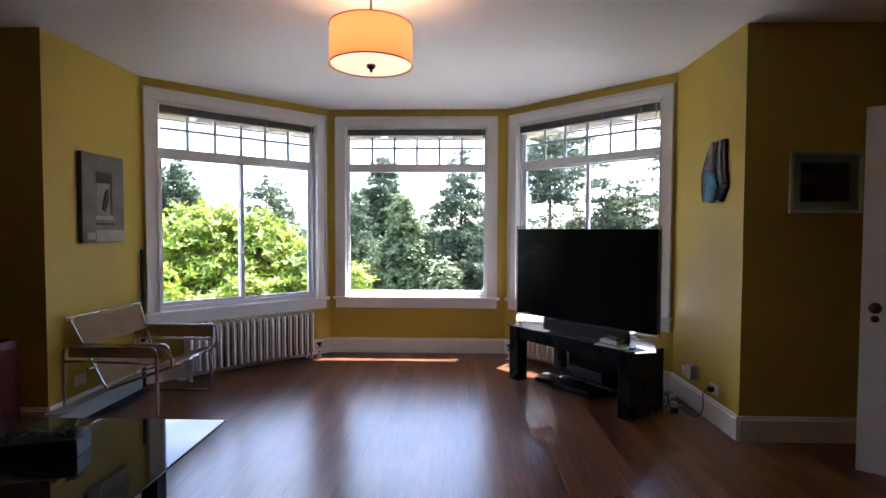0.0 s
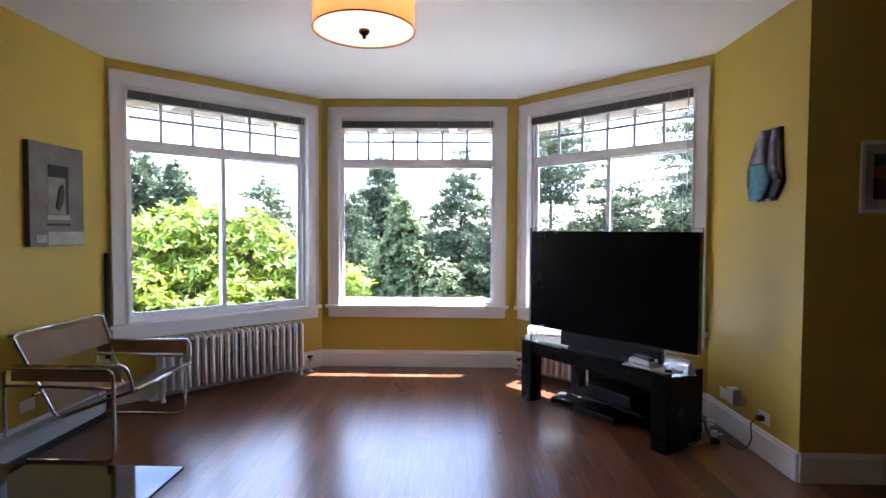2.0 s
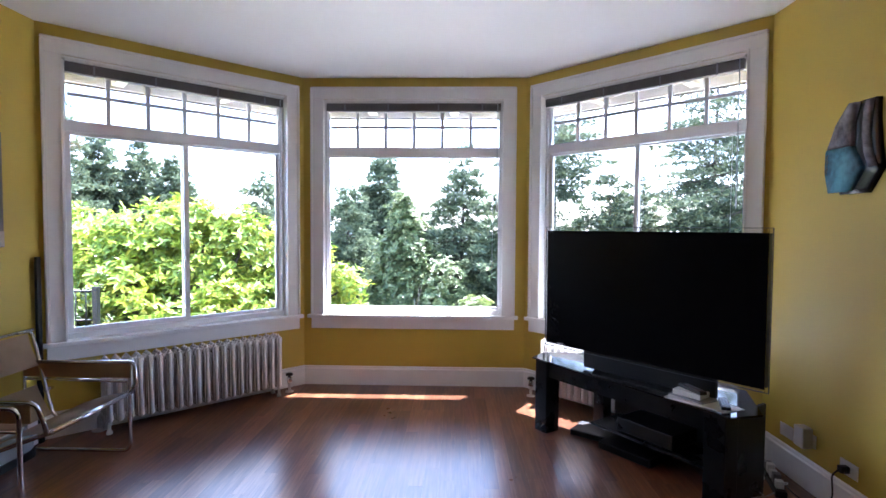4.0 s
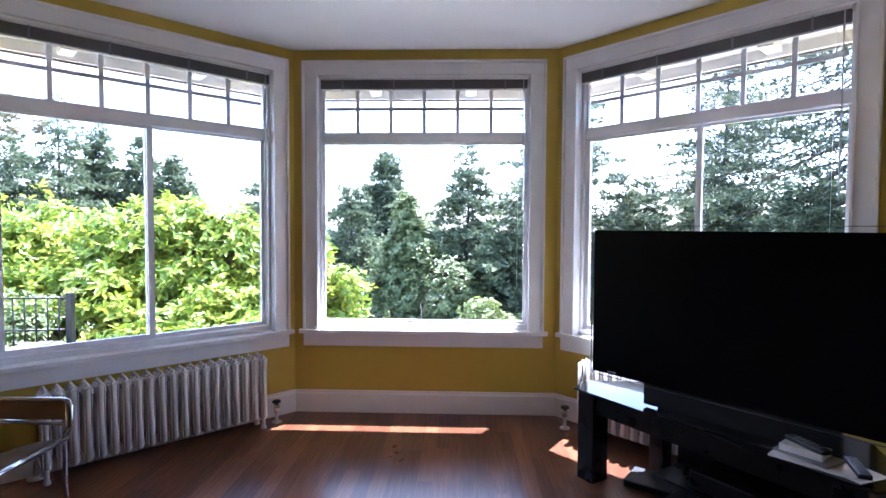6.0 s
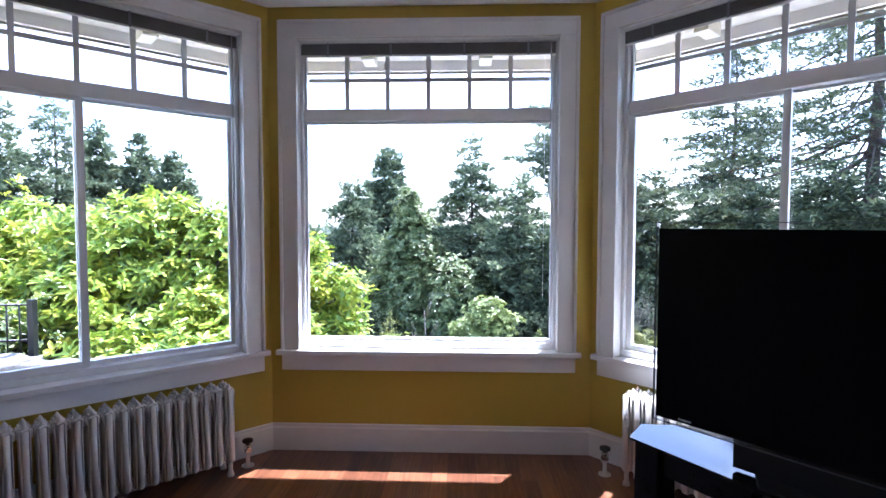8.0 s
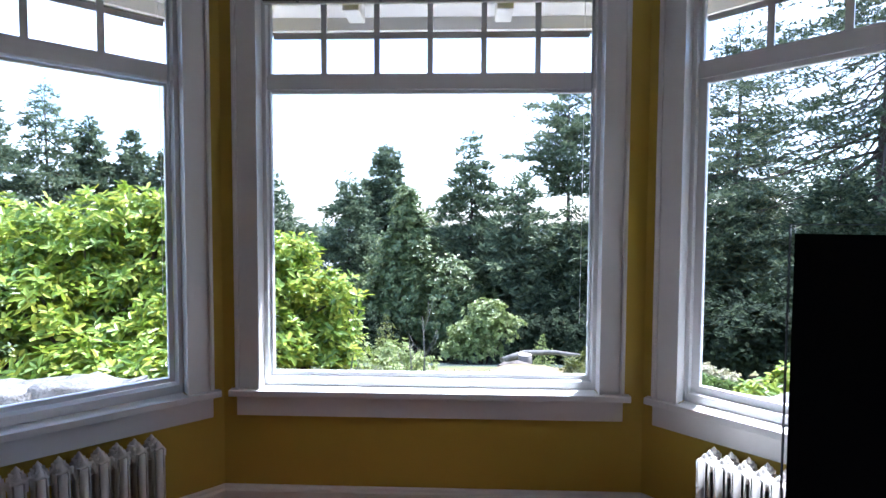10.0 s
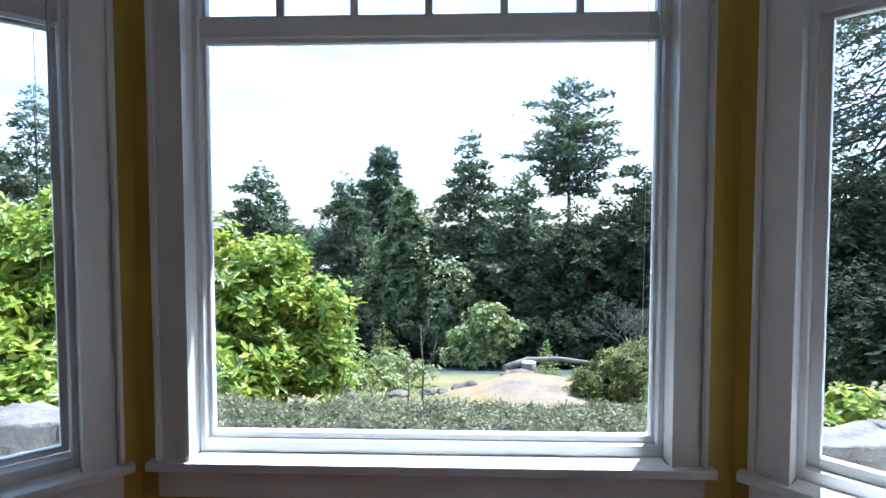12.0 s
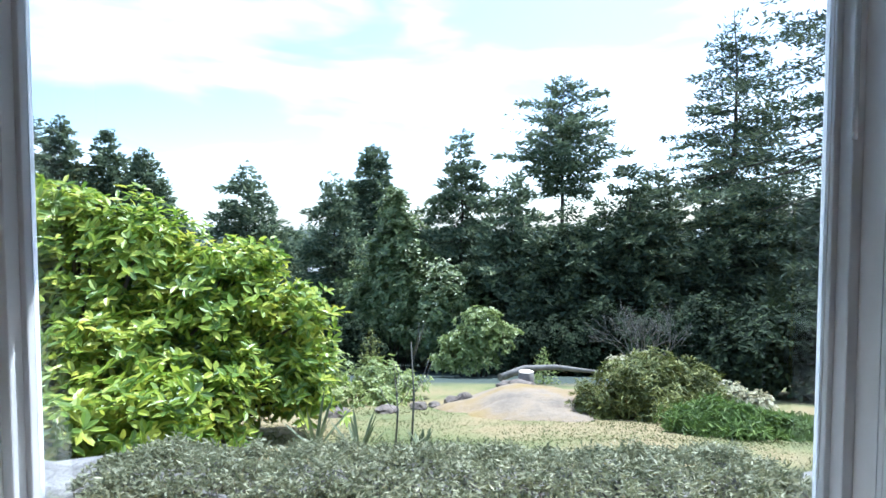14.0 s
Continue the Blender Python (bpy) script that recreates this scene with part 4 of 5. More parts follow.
coil(2.05, 3.47, 0.055, 3.4, 1, BLACKP, "black cable coiled loosely beside the power strip")
coil(2.13, 3.40, 0.045, 2.6, 2, GREYP, "grey cable coiled loosely beside the power strip")
coil(2.00, 3.33, 0.06, 2.3, 4, WHITEP, "white cable looped on the floor by the power strip")


def power_strip():
    p = thing("power_strip", pose(2.11, 3.27, 0, 0, 0, 72), "black power strip full of white and grey plugs on the floor", "power strip")
    part("case", box((-0.17, 0.17, -0.028, 0.028, 0, 0.035), bevel=0.006), BLACKP, p)
    for i in range(5):
        part("plug", box((-0.14 + i * 0.062, -0.10 + i * 0.062, -0.02, 0.02, 0.0355, 0.075 + 0.012 * (i % 2)), bevel=0.006), (WHITEP, GREYP, WHITEP)[i % 3], p)


power_strip()


def open_door():
    d = thing("door_1", pose(3.345, 1.70, 0, 0, 0, math.degrees(math.atan2(0.50, -0.628))), "white painted door standing open, with a dark red panel", "door", kind="structure")
    L = 0.80
    part("leaf", boxes(bmesh.new(), (0, 0.13, -0.02, 0.02, 0.01, 2.07), (0.67, L, -0.02, 0.02, 0.01, 2.07), (0.13, 0.67, -0.02, 0.02, 0.01, 0.42), (0.13, 0.67, -0.02, 0.02, 1.93, 2.07)), TRIM, d)
    part("panel", box((0.13, 0.67, -0.008, 0.008, 0.42, 1.93)), surface("dark_red_brown_panel", (0.09, 0.025, 0.018), 0.35), d, "dark red brown door panel")
    for s in (-1, 1):
        kb = bmesh.new()
        lathe([(0.028, 0), (0.028, 0.004), (0.010, 0.008), (0.010, 0.035), (0.027, 0.045), (0.030, 0.056), (0.022, 0.068), (0.004, 0.072)], 20, bm=kb)
        bmesh.ops.transform(kb, matrix=Matrix.Translation((L - 0.065, 0.02 * s, 0.95)) @ Matrix.Rotation(radians(-90 * s), 4, "X"), verts=kb.verts[:])
        part("door_handle", kb, BRASS, d)
        kb = bmesh.new()
        lathe([(0.020, 0), (0.020, 0.004), (0.008, 0.008)], 16, bm=kb)
        bmesh.ops.transform(kb, matrix=Matrix.Translation((L - 0.065, 0.02 * s, 0.885)) @ Matrix.Rotation(radians(-90 * s), 4, "X"), verts=kb.verts[:])
        part("keyhole_plate", kb, BRASS, d)


open_door()
solid("trim", box((WX1 - 0.018, WX1 - 0.002, DY0 - 0.09, DY0, 0, DZ + 0.09), (WX1 - 0.018, WX1 - 0.002, DY1, DY1 + 0.09, 0, DZ + 0.09), (WX1 - 0.018, WX1 - 0.002, DY0, DY1, DZ, DZ + 0.09)), TRIM, "white painted door casing", "trim", kind="structure")


# ---- outdoors: the ground ----
def ground_z(x, y):
    prof = ((5, -0.8), (8, -0.85), (10.4, -1.2), (13, -1.9), (15.5, -2.35), (17.5, -2.75), (22, -3.8), (30, -6), (60, -12), (200, -26), (6000, -30))
    z = prof[0][1]
    for (a, b), (c, d) in zip(prof, prof[1:]):
        if y > a:
            t = min(1, (y - a) / (c - a))
            z = b + (d - b) * t
    return z + (0.12 * noise.noise(Vector((x * 0.3, y * 0.3, 0))) if 9 < y < 60 else 0)


def ground():
    xs = sorted({round(s * v, 2) for s in (-1, 1) for v in [i * 1.0 for i in range(0, 31)] + [35, 45, 60, 90, 150, 300, 800, 2500, 6000]})
    ys = [-6000, -500, -60, -10, 0, 3, 5] + [5 + i * 0.75 for i in range(1, 34)] + [32, 36, 42, 50, 60, 90, 140, 200, 400, 1000, 6000]
    V = [(x, y, ground_z(x, y) if y > 5 else -0.8) for y in ys for x in xs]
    k = len(xs)
    F = [(j * k + i, j * k + i + 1, (j + 1) * k + i + 1, (j + 1) * k + i) for j in range(len(ys) - 1) for i in range(k - 1)]
    m = bpy.data.materials.new("dry_grass_ground")
    n, l, b = nodes_of(m)
    v = coords(n, l)
    big, small = noise_tex(n, l, v, 0.55, 5), noise_tex(n, l, v, 9, 6, 0.7)
    mx = n.new("ShaderNodeMath")
    mx.operation = "MULTIPLY_ADD"
    mx.inputs[1].default_value = 0.45
    l.new(small, mx.inputs[0])
    l.new(big, mx.inputs[2])
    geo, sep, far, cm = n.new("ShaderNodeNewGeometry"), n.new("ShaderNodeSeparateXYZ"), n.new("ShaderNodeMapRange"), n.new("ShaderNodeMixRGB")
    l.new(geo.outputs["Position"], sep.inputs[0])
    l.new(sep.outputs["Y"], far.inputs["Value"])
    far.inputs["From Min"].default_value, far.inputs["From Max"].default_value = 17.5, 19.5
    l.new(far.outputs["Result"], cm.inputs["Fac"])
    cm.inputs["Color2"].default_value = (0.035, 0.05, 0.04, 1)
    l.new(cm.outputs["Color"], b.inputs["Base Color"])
    l.new(ramp(n, l, mx.outputs[0], [(0.5, (0.085, 0.105, 0.030)), (0.66, (0.150, 0.150, 0.055)), (0.82, (0.225, 0.175, 0.085))]), cm.inputs["Color1"])
    b.inputs["Roughness"].default_value = 0.95
    bumped(n, l, b, small, 0.8, 0.06)
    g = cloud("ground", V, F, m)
    tagged(g, "dry green and tan grassy ground sloping away", "ground", kind="structure")


ground()
solid("terrace", box((-8, 8, 5.19, 6.85, -0.79, -0.60)), TERRACE, "pale concrete terrace behind the low stone wall", "terrace", kind="structure")


def lumpy(bm, seed, amount, scale):
    for v in bm.verts:
        q = v.co * scale + Vector((seed, seed * 1.7, 0))
        v.co += Vector((noise.noise(q), noise.noise(q + Vector((9, 0, 0))), noise.noise(q + Vector((0, 9, 0))))) * amount


def stone_bm(w, d, h, seed, amount=0.03, cuts=2):
    bm = box((-w / 2, w / 2, -d / 2, d / 2, 0, h))
    bmesh.ops.subdivide_edges(bm, edges=bm.edges[:], cuts=cuts, use_grid_fill=True)
    lumpy(bm, seed, amount, 3.0)
    lumpy(bm, seed + 5, amount * 0.4, 11.0)
    for f in bm.faces:
        f.smooth = True
    return bm


def stone_wall():
    w = thing("garden_wall", pose(0, 6.85, 0), "low rough stone wall with pale flat cap stones", "wall", kind="structure")
    rnd = random.Random(3)
    part("core", box((-7.5, 7.5, 0.06, 0.34, -0.9, -0.155)), WALLST, w)
    x = -7.5
    while x < 7.5:
        L = rnd.uniform(0.45, 0.95)
        st = part("cap_stone", stone_bm(L, 0.46, rnd.uniform(0.09, 0.14), rnd.uniform(0, 90), 0.075, 4), ROCK, w)
        st.matrix_local = pose(x + L / 2, 0.20 + rnd.uniform(-0.03, 0.03), -0.165 - (0.02 if abs(x) < 2.2 else 0) + rnd.uniform(0, 0.02), rnd.uniform(-3, 3), rnd.uniform(-2, 2), rnd.uniform(-4, 4))
        x += L - 0.02
    z = -0.60
    for row, h in enumerate((0.17, 0.155, 0.15)):
        x = -7.5 + 0.1 * row
        while x < 7.4:
            L = rnd.uniform(0.25, 0.55)
            if -5.5 < x < 5.5:
                st = part("face_stone", stone_bm(L - 0.015, 0.10, h - 0.012, rnd.uniform(0, 90), 0.018, 1), WALLST, w)
                st.matrix_local = pose(x + L / 2, 0.05 + rnd.uniform(-0.012, 0.012), z + 0.002)
            x += L
        z += h


stone_wall()


# ---- outdoors: plants ----
def sprays(rng, base, way, length, width, fold=0.0):
    """One narrow leaf per row: arrays of base points and directions."""
    k = len(base)
    way = way / np.linalg.norm(way, axis=1, keepdims=True)
    r = rng.normal(size=(k, 3))
    side = np.cross(way, r)
    side /= np.linalg.norm(side, axis=1, keepdims=True) + 1e-9
    L, W = length[:, None], width[:, None]
    mid = base + way * L * 0.5
    v = np.empty((k, 4, 3))
    v[:, 0], v[:, 1], v[:, 2], v[:, 3] = base, mid + side * W, base + way * L, mid - side * W
    return v.reshape(-1, 3), np.arange(4 * k).reshape(-1, 4)


def conifer(x, y, h, w, start, full, seed, mat=CONIFER, label="tall dark green conifer", size=0.5, z0=None, trunk_r=None, crown="cone", count=11000):
    """A trunk with plumes of needle sprays on its limbs; w: the crown's half width at its foot; size: a spray's length."""
    rng = np.random.default_rng(seed)
    zb = ground_z(x, y) - 0.1 if z0 is None else z0
    t = thing("conifer", pose(x, y, zb), label, "tree", "conifers outside the windows")
    tr = trunk_r or 0.013 * h
    bend = rng.normal(0, 0.004 * h, 7)
    part("trunk", tube([(bend[i], 0, h * i / 6.2) for i in range(7)], tr, 8, radii=[tr * (1 - 0.93 * i / 6) for i in range(7)]), BARK, t)
    limbs = bmesh.new()
    nb = int(90 + 9 * h * (1 - start))
    d = np.sort(rng.random(nb) ** (0.85 if crown == "cone" else 0.8)) * (1 - start)
    tall = 1 - start
    weight, rows = [], []
    for i, q in enumerate(d.tolist()):
        u = q / tall
        if crown == "umbrella":
            prof = min(1.0, u * 1.5 + 0.02) ** 0.85 * (1 - 0.6 * max(0, u - 0.7) / 0.3)
            lift = 0.5 - 0.9 * max(0, u - 0.3)
        else:
            prof = 1.40 * (q + 0.006) ** 0.80
            lift = 0.25 - 0.95 * u ** 0.6
        bl = w * prof * (rng.uniform(0.62, 1.06) if rng.random() > 0.1 else 1.22) + 0.03 * size
        rows.append((i * 2.399 + rng.normal() * 0.3, h * (1 - q) - rng.uniform(0, 0.02) * h, bl, lift + rng.normal(0, 0.12)))
        weight.append((bl + 0.5 * size) ** 1.3 if rng.random() < full else 0.15 * bl)
    weight = np.array(weight) / sum(weight) * count
    B, W, L, D = [], [], [], []
    for (a, z, bl, lift), k in zip(rows, weight.astype(int).tolist()):
        k = max(6, k)
        ca, sa = math.cos(a), math.sin(a)
        if bl > 0.8 and rng.random() < 0.5:
            tube([(0, 0, z), (ca * bl * 0.45, sa * bl * 0.45, z + lift * bl * 0.35), (ca * bl * 0.85, sa * bl * 0.85, z + lift * bl * 0.55)], 0.02, 4, bm=limbs, radii=[0.012 + 0.008 * bl, 0.008 + 0.004 * bl, 0.006])
        f = rng.random(k) ** 0.68
        knots = np.round(f * max(2, bl / (size * 0.75))) / max(2, bl / (size * 0.75))
        f = np.where(rng.random(k) < 0.75, knots, f)
        f = np.clip(f, 0.08, 1.0)
        side = rng.normal(0, 1, k) * bl * 0.15 * (1.12 - f)
        drop = lift * bl * (f - 0.45 * f * f) - np.abs(rng.normal(0, 0.26, k)) * size * min(1, 0.3 + bl / (3 * size))
        B.append(np.stack([ca * bl * f - sa * side, sa * bl * f + ca * side, z + drop], 1) + rng.normal(0, size * 0.12, (k, 3)))
        ang = a + rng.normal(0, 0.75, k) + np.sign(side) * 0.35
        W.append(np.stack([np.cos(ang), np.sin(ang), rng.normal(-0.25 + 0.45 * f, 0.5, k)], 1))
        L.append(size * rng.uniform(0.45, 1.15, k) * (0.40 + 0.60 * min(1.0, bl / (3.0 * size))))
        D.append(size * rng.uniform(0.08, 0.165, k))
    v, f = sprays(rng, np.concatenate(B), np.concatenate(W), np.concatenate(L), np.concatenate(D))
    part("limbs", limbs, BARK, t, kind="stuff")
    cloud("crown", v.tolist(), f.tolist(), mat, t)
    return t


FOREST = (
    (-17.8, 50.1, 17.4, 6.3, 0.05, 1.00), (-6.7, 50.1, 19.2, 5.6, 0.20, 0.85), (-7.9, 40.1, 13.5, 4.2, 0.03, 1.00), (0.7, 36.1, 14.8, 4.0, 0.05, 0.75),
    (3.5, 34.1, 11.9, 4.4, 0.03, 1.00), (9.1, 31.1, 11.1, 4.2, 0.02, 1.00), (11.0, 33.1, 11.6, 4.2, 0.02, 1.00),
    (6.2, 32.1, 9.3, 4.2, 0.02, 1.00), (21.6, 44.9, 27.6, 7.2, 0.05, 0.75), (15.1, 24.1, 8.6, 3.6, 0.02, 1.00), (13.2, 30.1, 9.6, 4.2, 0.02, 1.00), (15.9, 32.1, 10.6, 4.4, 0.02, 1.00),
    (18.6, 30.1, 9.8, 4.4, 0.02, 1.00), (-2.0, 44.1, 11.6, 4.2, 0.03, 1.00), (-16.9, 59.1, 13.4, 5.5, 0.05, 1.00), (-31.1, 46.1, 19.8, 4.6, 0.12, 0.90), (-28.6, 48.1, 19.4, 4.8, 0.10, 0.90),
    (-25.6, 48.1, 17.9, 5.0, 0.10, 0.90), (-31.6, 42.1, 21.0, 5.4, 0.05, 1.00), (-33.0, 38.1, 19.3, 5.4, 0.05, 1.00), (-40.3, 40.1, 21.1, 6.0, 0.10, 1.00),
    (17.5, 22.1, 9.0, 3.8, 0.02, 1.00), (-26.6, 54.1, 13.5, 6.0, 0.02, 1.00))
# Trees right of x = 5 take the needles with shade in the colour.
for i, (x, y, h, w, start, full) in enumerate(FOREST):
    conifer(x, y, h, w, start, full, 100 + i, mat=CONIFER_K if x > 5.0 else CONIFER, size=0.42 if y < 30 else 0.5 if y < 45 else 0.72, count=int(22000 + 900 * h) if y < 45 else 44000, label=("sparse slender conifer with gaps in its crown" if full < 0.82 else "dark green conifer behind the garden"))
conifer(7.6, 40.1, 20.0, 4.2, 0.60, 0.8, 160, size=0.5, crown="umbrella", count=11000, label="tall conifer with a high spreading crown on a bare trunk")
back = conifer(-20, 62, 14.8, 6.4, 0.0, 1.0, 90, size=1.0, count=5000, label="dark conifer in the far belt of woodland")
rnd = random.Random(8)
for i in range(46):
    x = -62 + i * 2.7 + rnd.uniform(-1, 1)
    c = copy_thing(back, pose(x, 60 + rnd.uniform(-5, 6), -13.2 + rnd.uniform(-1.2, 0.6), 0, 0, rnd.uniform(0, 360)))
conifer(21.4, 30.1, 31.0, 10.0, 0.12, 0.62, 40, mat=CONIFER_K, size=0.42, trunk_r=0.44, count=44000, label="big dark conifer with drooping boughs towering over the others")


def leaves6(rng, base, way, up, length, width):
    """Broad leaves folded along the midrib."""
    k = len(base)
    way = way / np.linalg.norm(way, axis=1, keepdims=True)
    side = np.cross(way, up)
    side /= np.linalg.norm(side, axis=1, keepdims=True) + 1e-9
    nrm = np.cross(side, way)
    L, W = length[:, None], width[:, None]
    v = np.empty((k, 6, 3))
    v[:, 0] = base
    v[:, 1] = base + way * L * 0.35 + side * W * 0.9 + nrm * W * 0.13
    v[:, 2] = base + way * L * 0.75 + side * W * 0.8 + nrm * W * 0.08 - up * L * 0.05
    v[:, 3] = base + way * L - up * L * 0.15
    v[:, 4] = base + way * L * 0.75 - side * W * 0.8 + nrm * W * 0.08 - up * L * 0.05
    v[:, 5] = base + way * L * 0.35 - side * W * 0.9 + nrm * W * 0.13
    o = np.arange(k)[:, None] * 6
    f = np.concatenate([o + np.array([[0, 1, 2, 3]]), o + np.array([[0, 3, 4, 5]])])
    return v.reshape(-1, 3), f


def bush(name, x, y, blobs, whorls, per, length, width, mat, label, seed, stems=True, group="", category="shrub", inner=0.25, z0=None):
    """Clumps of leaves round the skins of uneven blobs (dx, dy, z, r, squash) above the ground at x, y."""
    rng = np.random.default_rng(seed)
    zb = ground_z(x, y) if z0 is None else z0
    t = thing(name, pose(x, y, zb), label, category, group)
    bases, ways, ups = [], [], []
    tot = sum(b[3] ** 2 for b in blobs)
    for dx, dy, z, r, sq in blobs:
        k = int(whorls * r * r / tot)
        d = rng.normal(size=(k, 3))
        d /= np.linalg.norm(d, axis=1, keepdims=True)
        d[:, 2] = np.where(d[:, 2] < -0.5, -d[:, 2], d[:, 2])
        lump = np.array([noise.noise(Vector(q) * 2.2 + Vector((dx, dy, seed))) for q in d.tolist()])
        fine_lump = np.array([noise.noise(Vector(q) * 5.0 * max(1.0, r) ** 0.6 + Vector((seed, dx, dy))) for q in d.tolist()])
        lump = lump + 0.45 * fine_lump
        keep = (fine_lump > -0.22) | (rng.random(k) < 0.25)
        lump = np.where(keep, lump, lump * 0.3 - 0.35)
        rad = r * (0.95 + 0.75 * lump) * np.where(rng.random(k) < inner, rng.uniform(0.4, 0.9, k), 1.0)
        c = np.array([dx, dy, z]) + d * rad[:, None] * np.array([1, 1, sq])
        ang0 = rng.uniform(0, 2 * np.pi, k)
        axis = d * 0.8 + np.array([0, 0, 0.55]) + rng.normal(0, 0.25, (k, 3))
        axis /= np.linalg.norm(axis, axis=1, keepdims=True)
        ref = np.cross(axis, rng.normal(size=(k, 3)))
        ref /= np.linalg.norm(ref, axis=1, keepdims=True)
        ref2 = np.cross(axis, ref)
        for j in range(per):
            a = ang0 + j * 2 * np.pi / per + rng.normal(0, 0.2, k)
            ways.append(ref * np.cos(a)[:, None] + ref2 * np.sin(a)[:, None] + axis * rng.uniform(0.1, 0.7, (k, 1)))
            bases.append(c + rng.normal(0, length * 0.12, (k, 3)))
            ups.append(axis)
    base, way, up = np.concatenate(bases), np.concatenate(ways), np.concatenate(ups)
    k = len(base)
    base[:, 2] = np.maximum(base[:, 2], 0.03)
    v, f = leaves6(rng, base, way, up, length * rng.uniform(0.6, 1.15, k), width * rng.uniform(0.7, 1.15, k))
    if stems:
        bm = bmesh.new()
        for dx, dy, z, r, sq in blobs:
            sx, sy = dx * 0.35, dy * 0.35
            tube([(sx, sy, -0.1), ((sx + dx) / 2, (sy + dy) / 2, z * 0.55), (dx, dy, z)], 0.03, 6, bm=bm, radii=[0.035 + 0.02 * r, 0.03 + 0.012 * r, 0.015])
        part("stems", bm, BARK, t, kind="stuff")
    cloud("leaves", v.tolist(), f.tolist(), mat, t)
    return t


BIG = [(-4.4, 0.4, 1.6, 1.45, 0.9), (-2.8, 0.1, 1.7, 1.35, 0.9), (-1.2, -0.1, 1.6, 1.3, 0.9), (0.1, 0.0, 1.9, 1.15, 0.9), (1.0, 0.1, 1.75, 1.0, 0.95), (1.95, 0.3, 1.42, 0.95, 0.95), (2.72, 0.5, 1.0, 0.8, 0.95), (3.05, 0.4, 0.45, 0.62, 0.9),
       (1.2, -1.0, 0.7, 0.9, 0.85), (-0.5, -1.2, 0.9, 1.1, 0.85), (-2.4, -1.2, 1.0, 1.2, 0.85), (2.1, -0.6, 0.55, 0.75, 0.9), (-4.2, -1.0, 1.2, 1.2, 0.85), (-6.2, 0.8, 1.8, 1.6, 0.85), (0.45, -0.3, 2.75, 0.42, 1.1), (1.6, -1.5, 0.45, 0.65, 0.8), (2.4, -0.9, 0.35, 0.6, 0.8)]
rnd = random.Random(71)
SMALL = []
for dx, dy, z, r, sq in BIG[:14]:
    for _ in range(int(3 + 5 * r)):
        a, el = rnd.uniform(-2.9, 0.3), rnd.uniform(-0.35, 1.25)
        SMALL.append((dx + r * 0.95 * math.cos(a) * math.cos(el), dy + r * 0.95 * math.sin(a) * math.cos(el), max(0.3, z + r * sq * 0.95 * math.sin(el)), rnd.uniform(0.28, 0.46), rnd.uniform(0.5, 0.8)))
bush("broadleaf_shrub", -5.2, 10.8, BIG + SMALL, 9000, 7, 0.175, 0.033, BIGLEAF, "large yellow-green broadleaf shrub in full leaf beyond the terrace", 7)
bush("broadleaf_shrub", -3.35, 8.35, [(0, 0, 0.35, 0.55, 0.8), (0.5, 0.5, 0.4, 0.6, 0.8), (-0.9, 0.0, 0.4, 0.6, 0.8)], 340, 7, 0.18, 0.034, BIGLEAF, "low broadleaf shrub with glossy leaves behind the stone wall", 8)
bush("flowering_bush", -5.9, 8.1, [(0, 0, 0.6, 0.75, 0.9), (-1.0, -0.2, 0.9, 0.8, 0.9), (-2.0, -0.4, 0.8, 0.9, 0.9)], 1500, 5, 0.09, 0.02, DECID, "pale leaved bush by the black fence", 9)
bush("deciduous_tree", -3.2, 34, [(0, 0, 5.2, 1.7, 1.3), (1.1, 0, 3.4, 1.9, 1.1), (-1.2, 0, 3.3, 1.8, 1.1), (0.5, 0, 7.3, 1.1, 1.4), (0.1, 0, 9.0, 0.8, 1.6), (-0.5, 0, 7.0, 0.8, 1.1), (1.5, 0, 5.6, 0.9, 0.9)], 6500, 4, 0.28, 0.08, DECID, "grey-green deciduous tree among the conifers", 12, category="tree")
bush("deciduous_tree", -0.6, 33, [(0, 0, 3.4, 2.0, 1.2), (1.3, 0, 2.6, 1.9, 1.1), (-1.0, 0, 2.2, 1.9, 1.0)], 3600, 4, 0.28, 0.08, DECID, "low grey-green deciduous tree at the foot of the conifers", 13, category="tree")
bush("deciduous_tree", 0.85, 24, [(0.35, 0, 2.0, 0.75, 0.7), (0.8, 0, 1.35, 0.7, 0.7), (-0.5, 0, 1.25, 0.65, 0.7), (0.1, 0, 0.7, 0.8, 0.7), (-0.9, 0, 0.5, 0.6, 0.7), (1.3, 0, 1.75, 0.4, 0.6)], 1900, 4, 0.16, 0.045, LIGHTG, "small light green tree beyond the grassy mound", 14, category="tree")
# Low bushes whose near-black leaves stand for the shade below the trees.
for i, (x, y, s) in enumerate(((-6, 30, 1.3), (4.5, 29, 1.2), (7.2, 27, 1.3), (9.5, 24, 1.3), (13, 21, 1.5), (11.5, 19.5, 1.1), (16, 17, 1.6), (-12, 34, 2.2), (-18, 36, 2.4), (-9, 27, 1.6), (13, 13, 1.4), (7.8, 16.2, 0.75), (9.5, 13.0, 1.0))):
    bush("dark_bush", x, y, [(0, 0, s, s * 1.2, 1.1), (s * 1.2, 0.3, s * 0.7, s, 0.9), (-s * 1.1, 0.2, s * 0.8, s, 1.0)], 2600, 4, 0.19, 0.05, UNDER, "undergrowth at the foot of the trees, its green darkened for shade", 30 + i, stems=False)
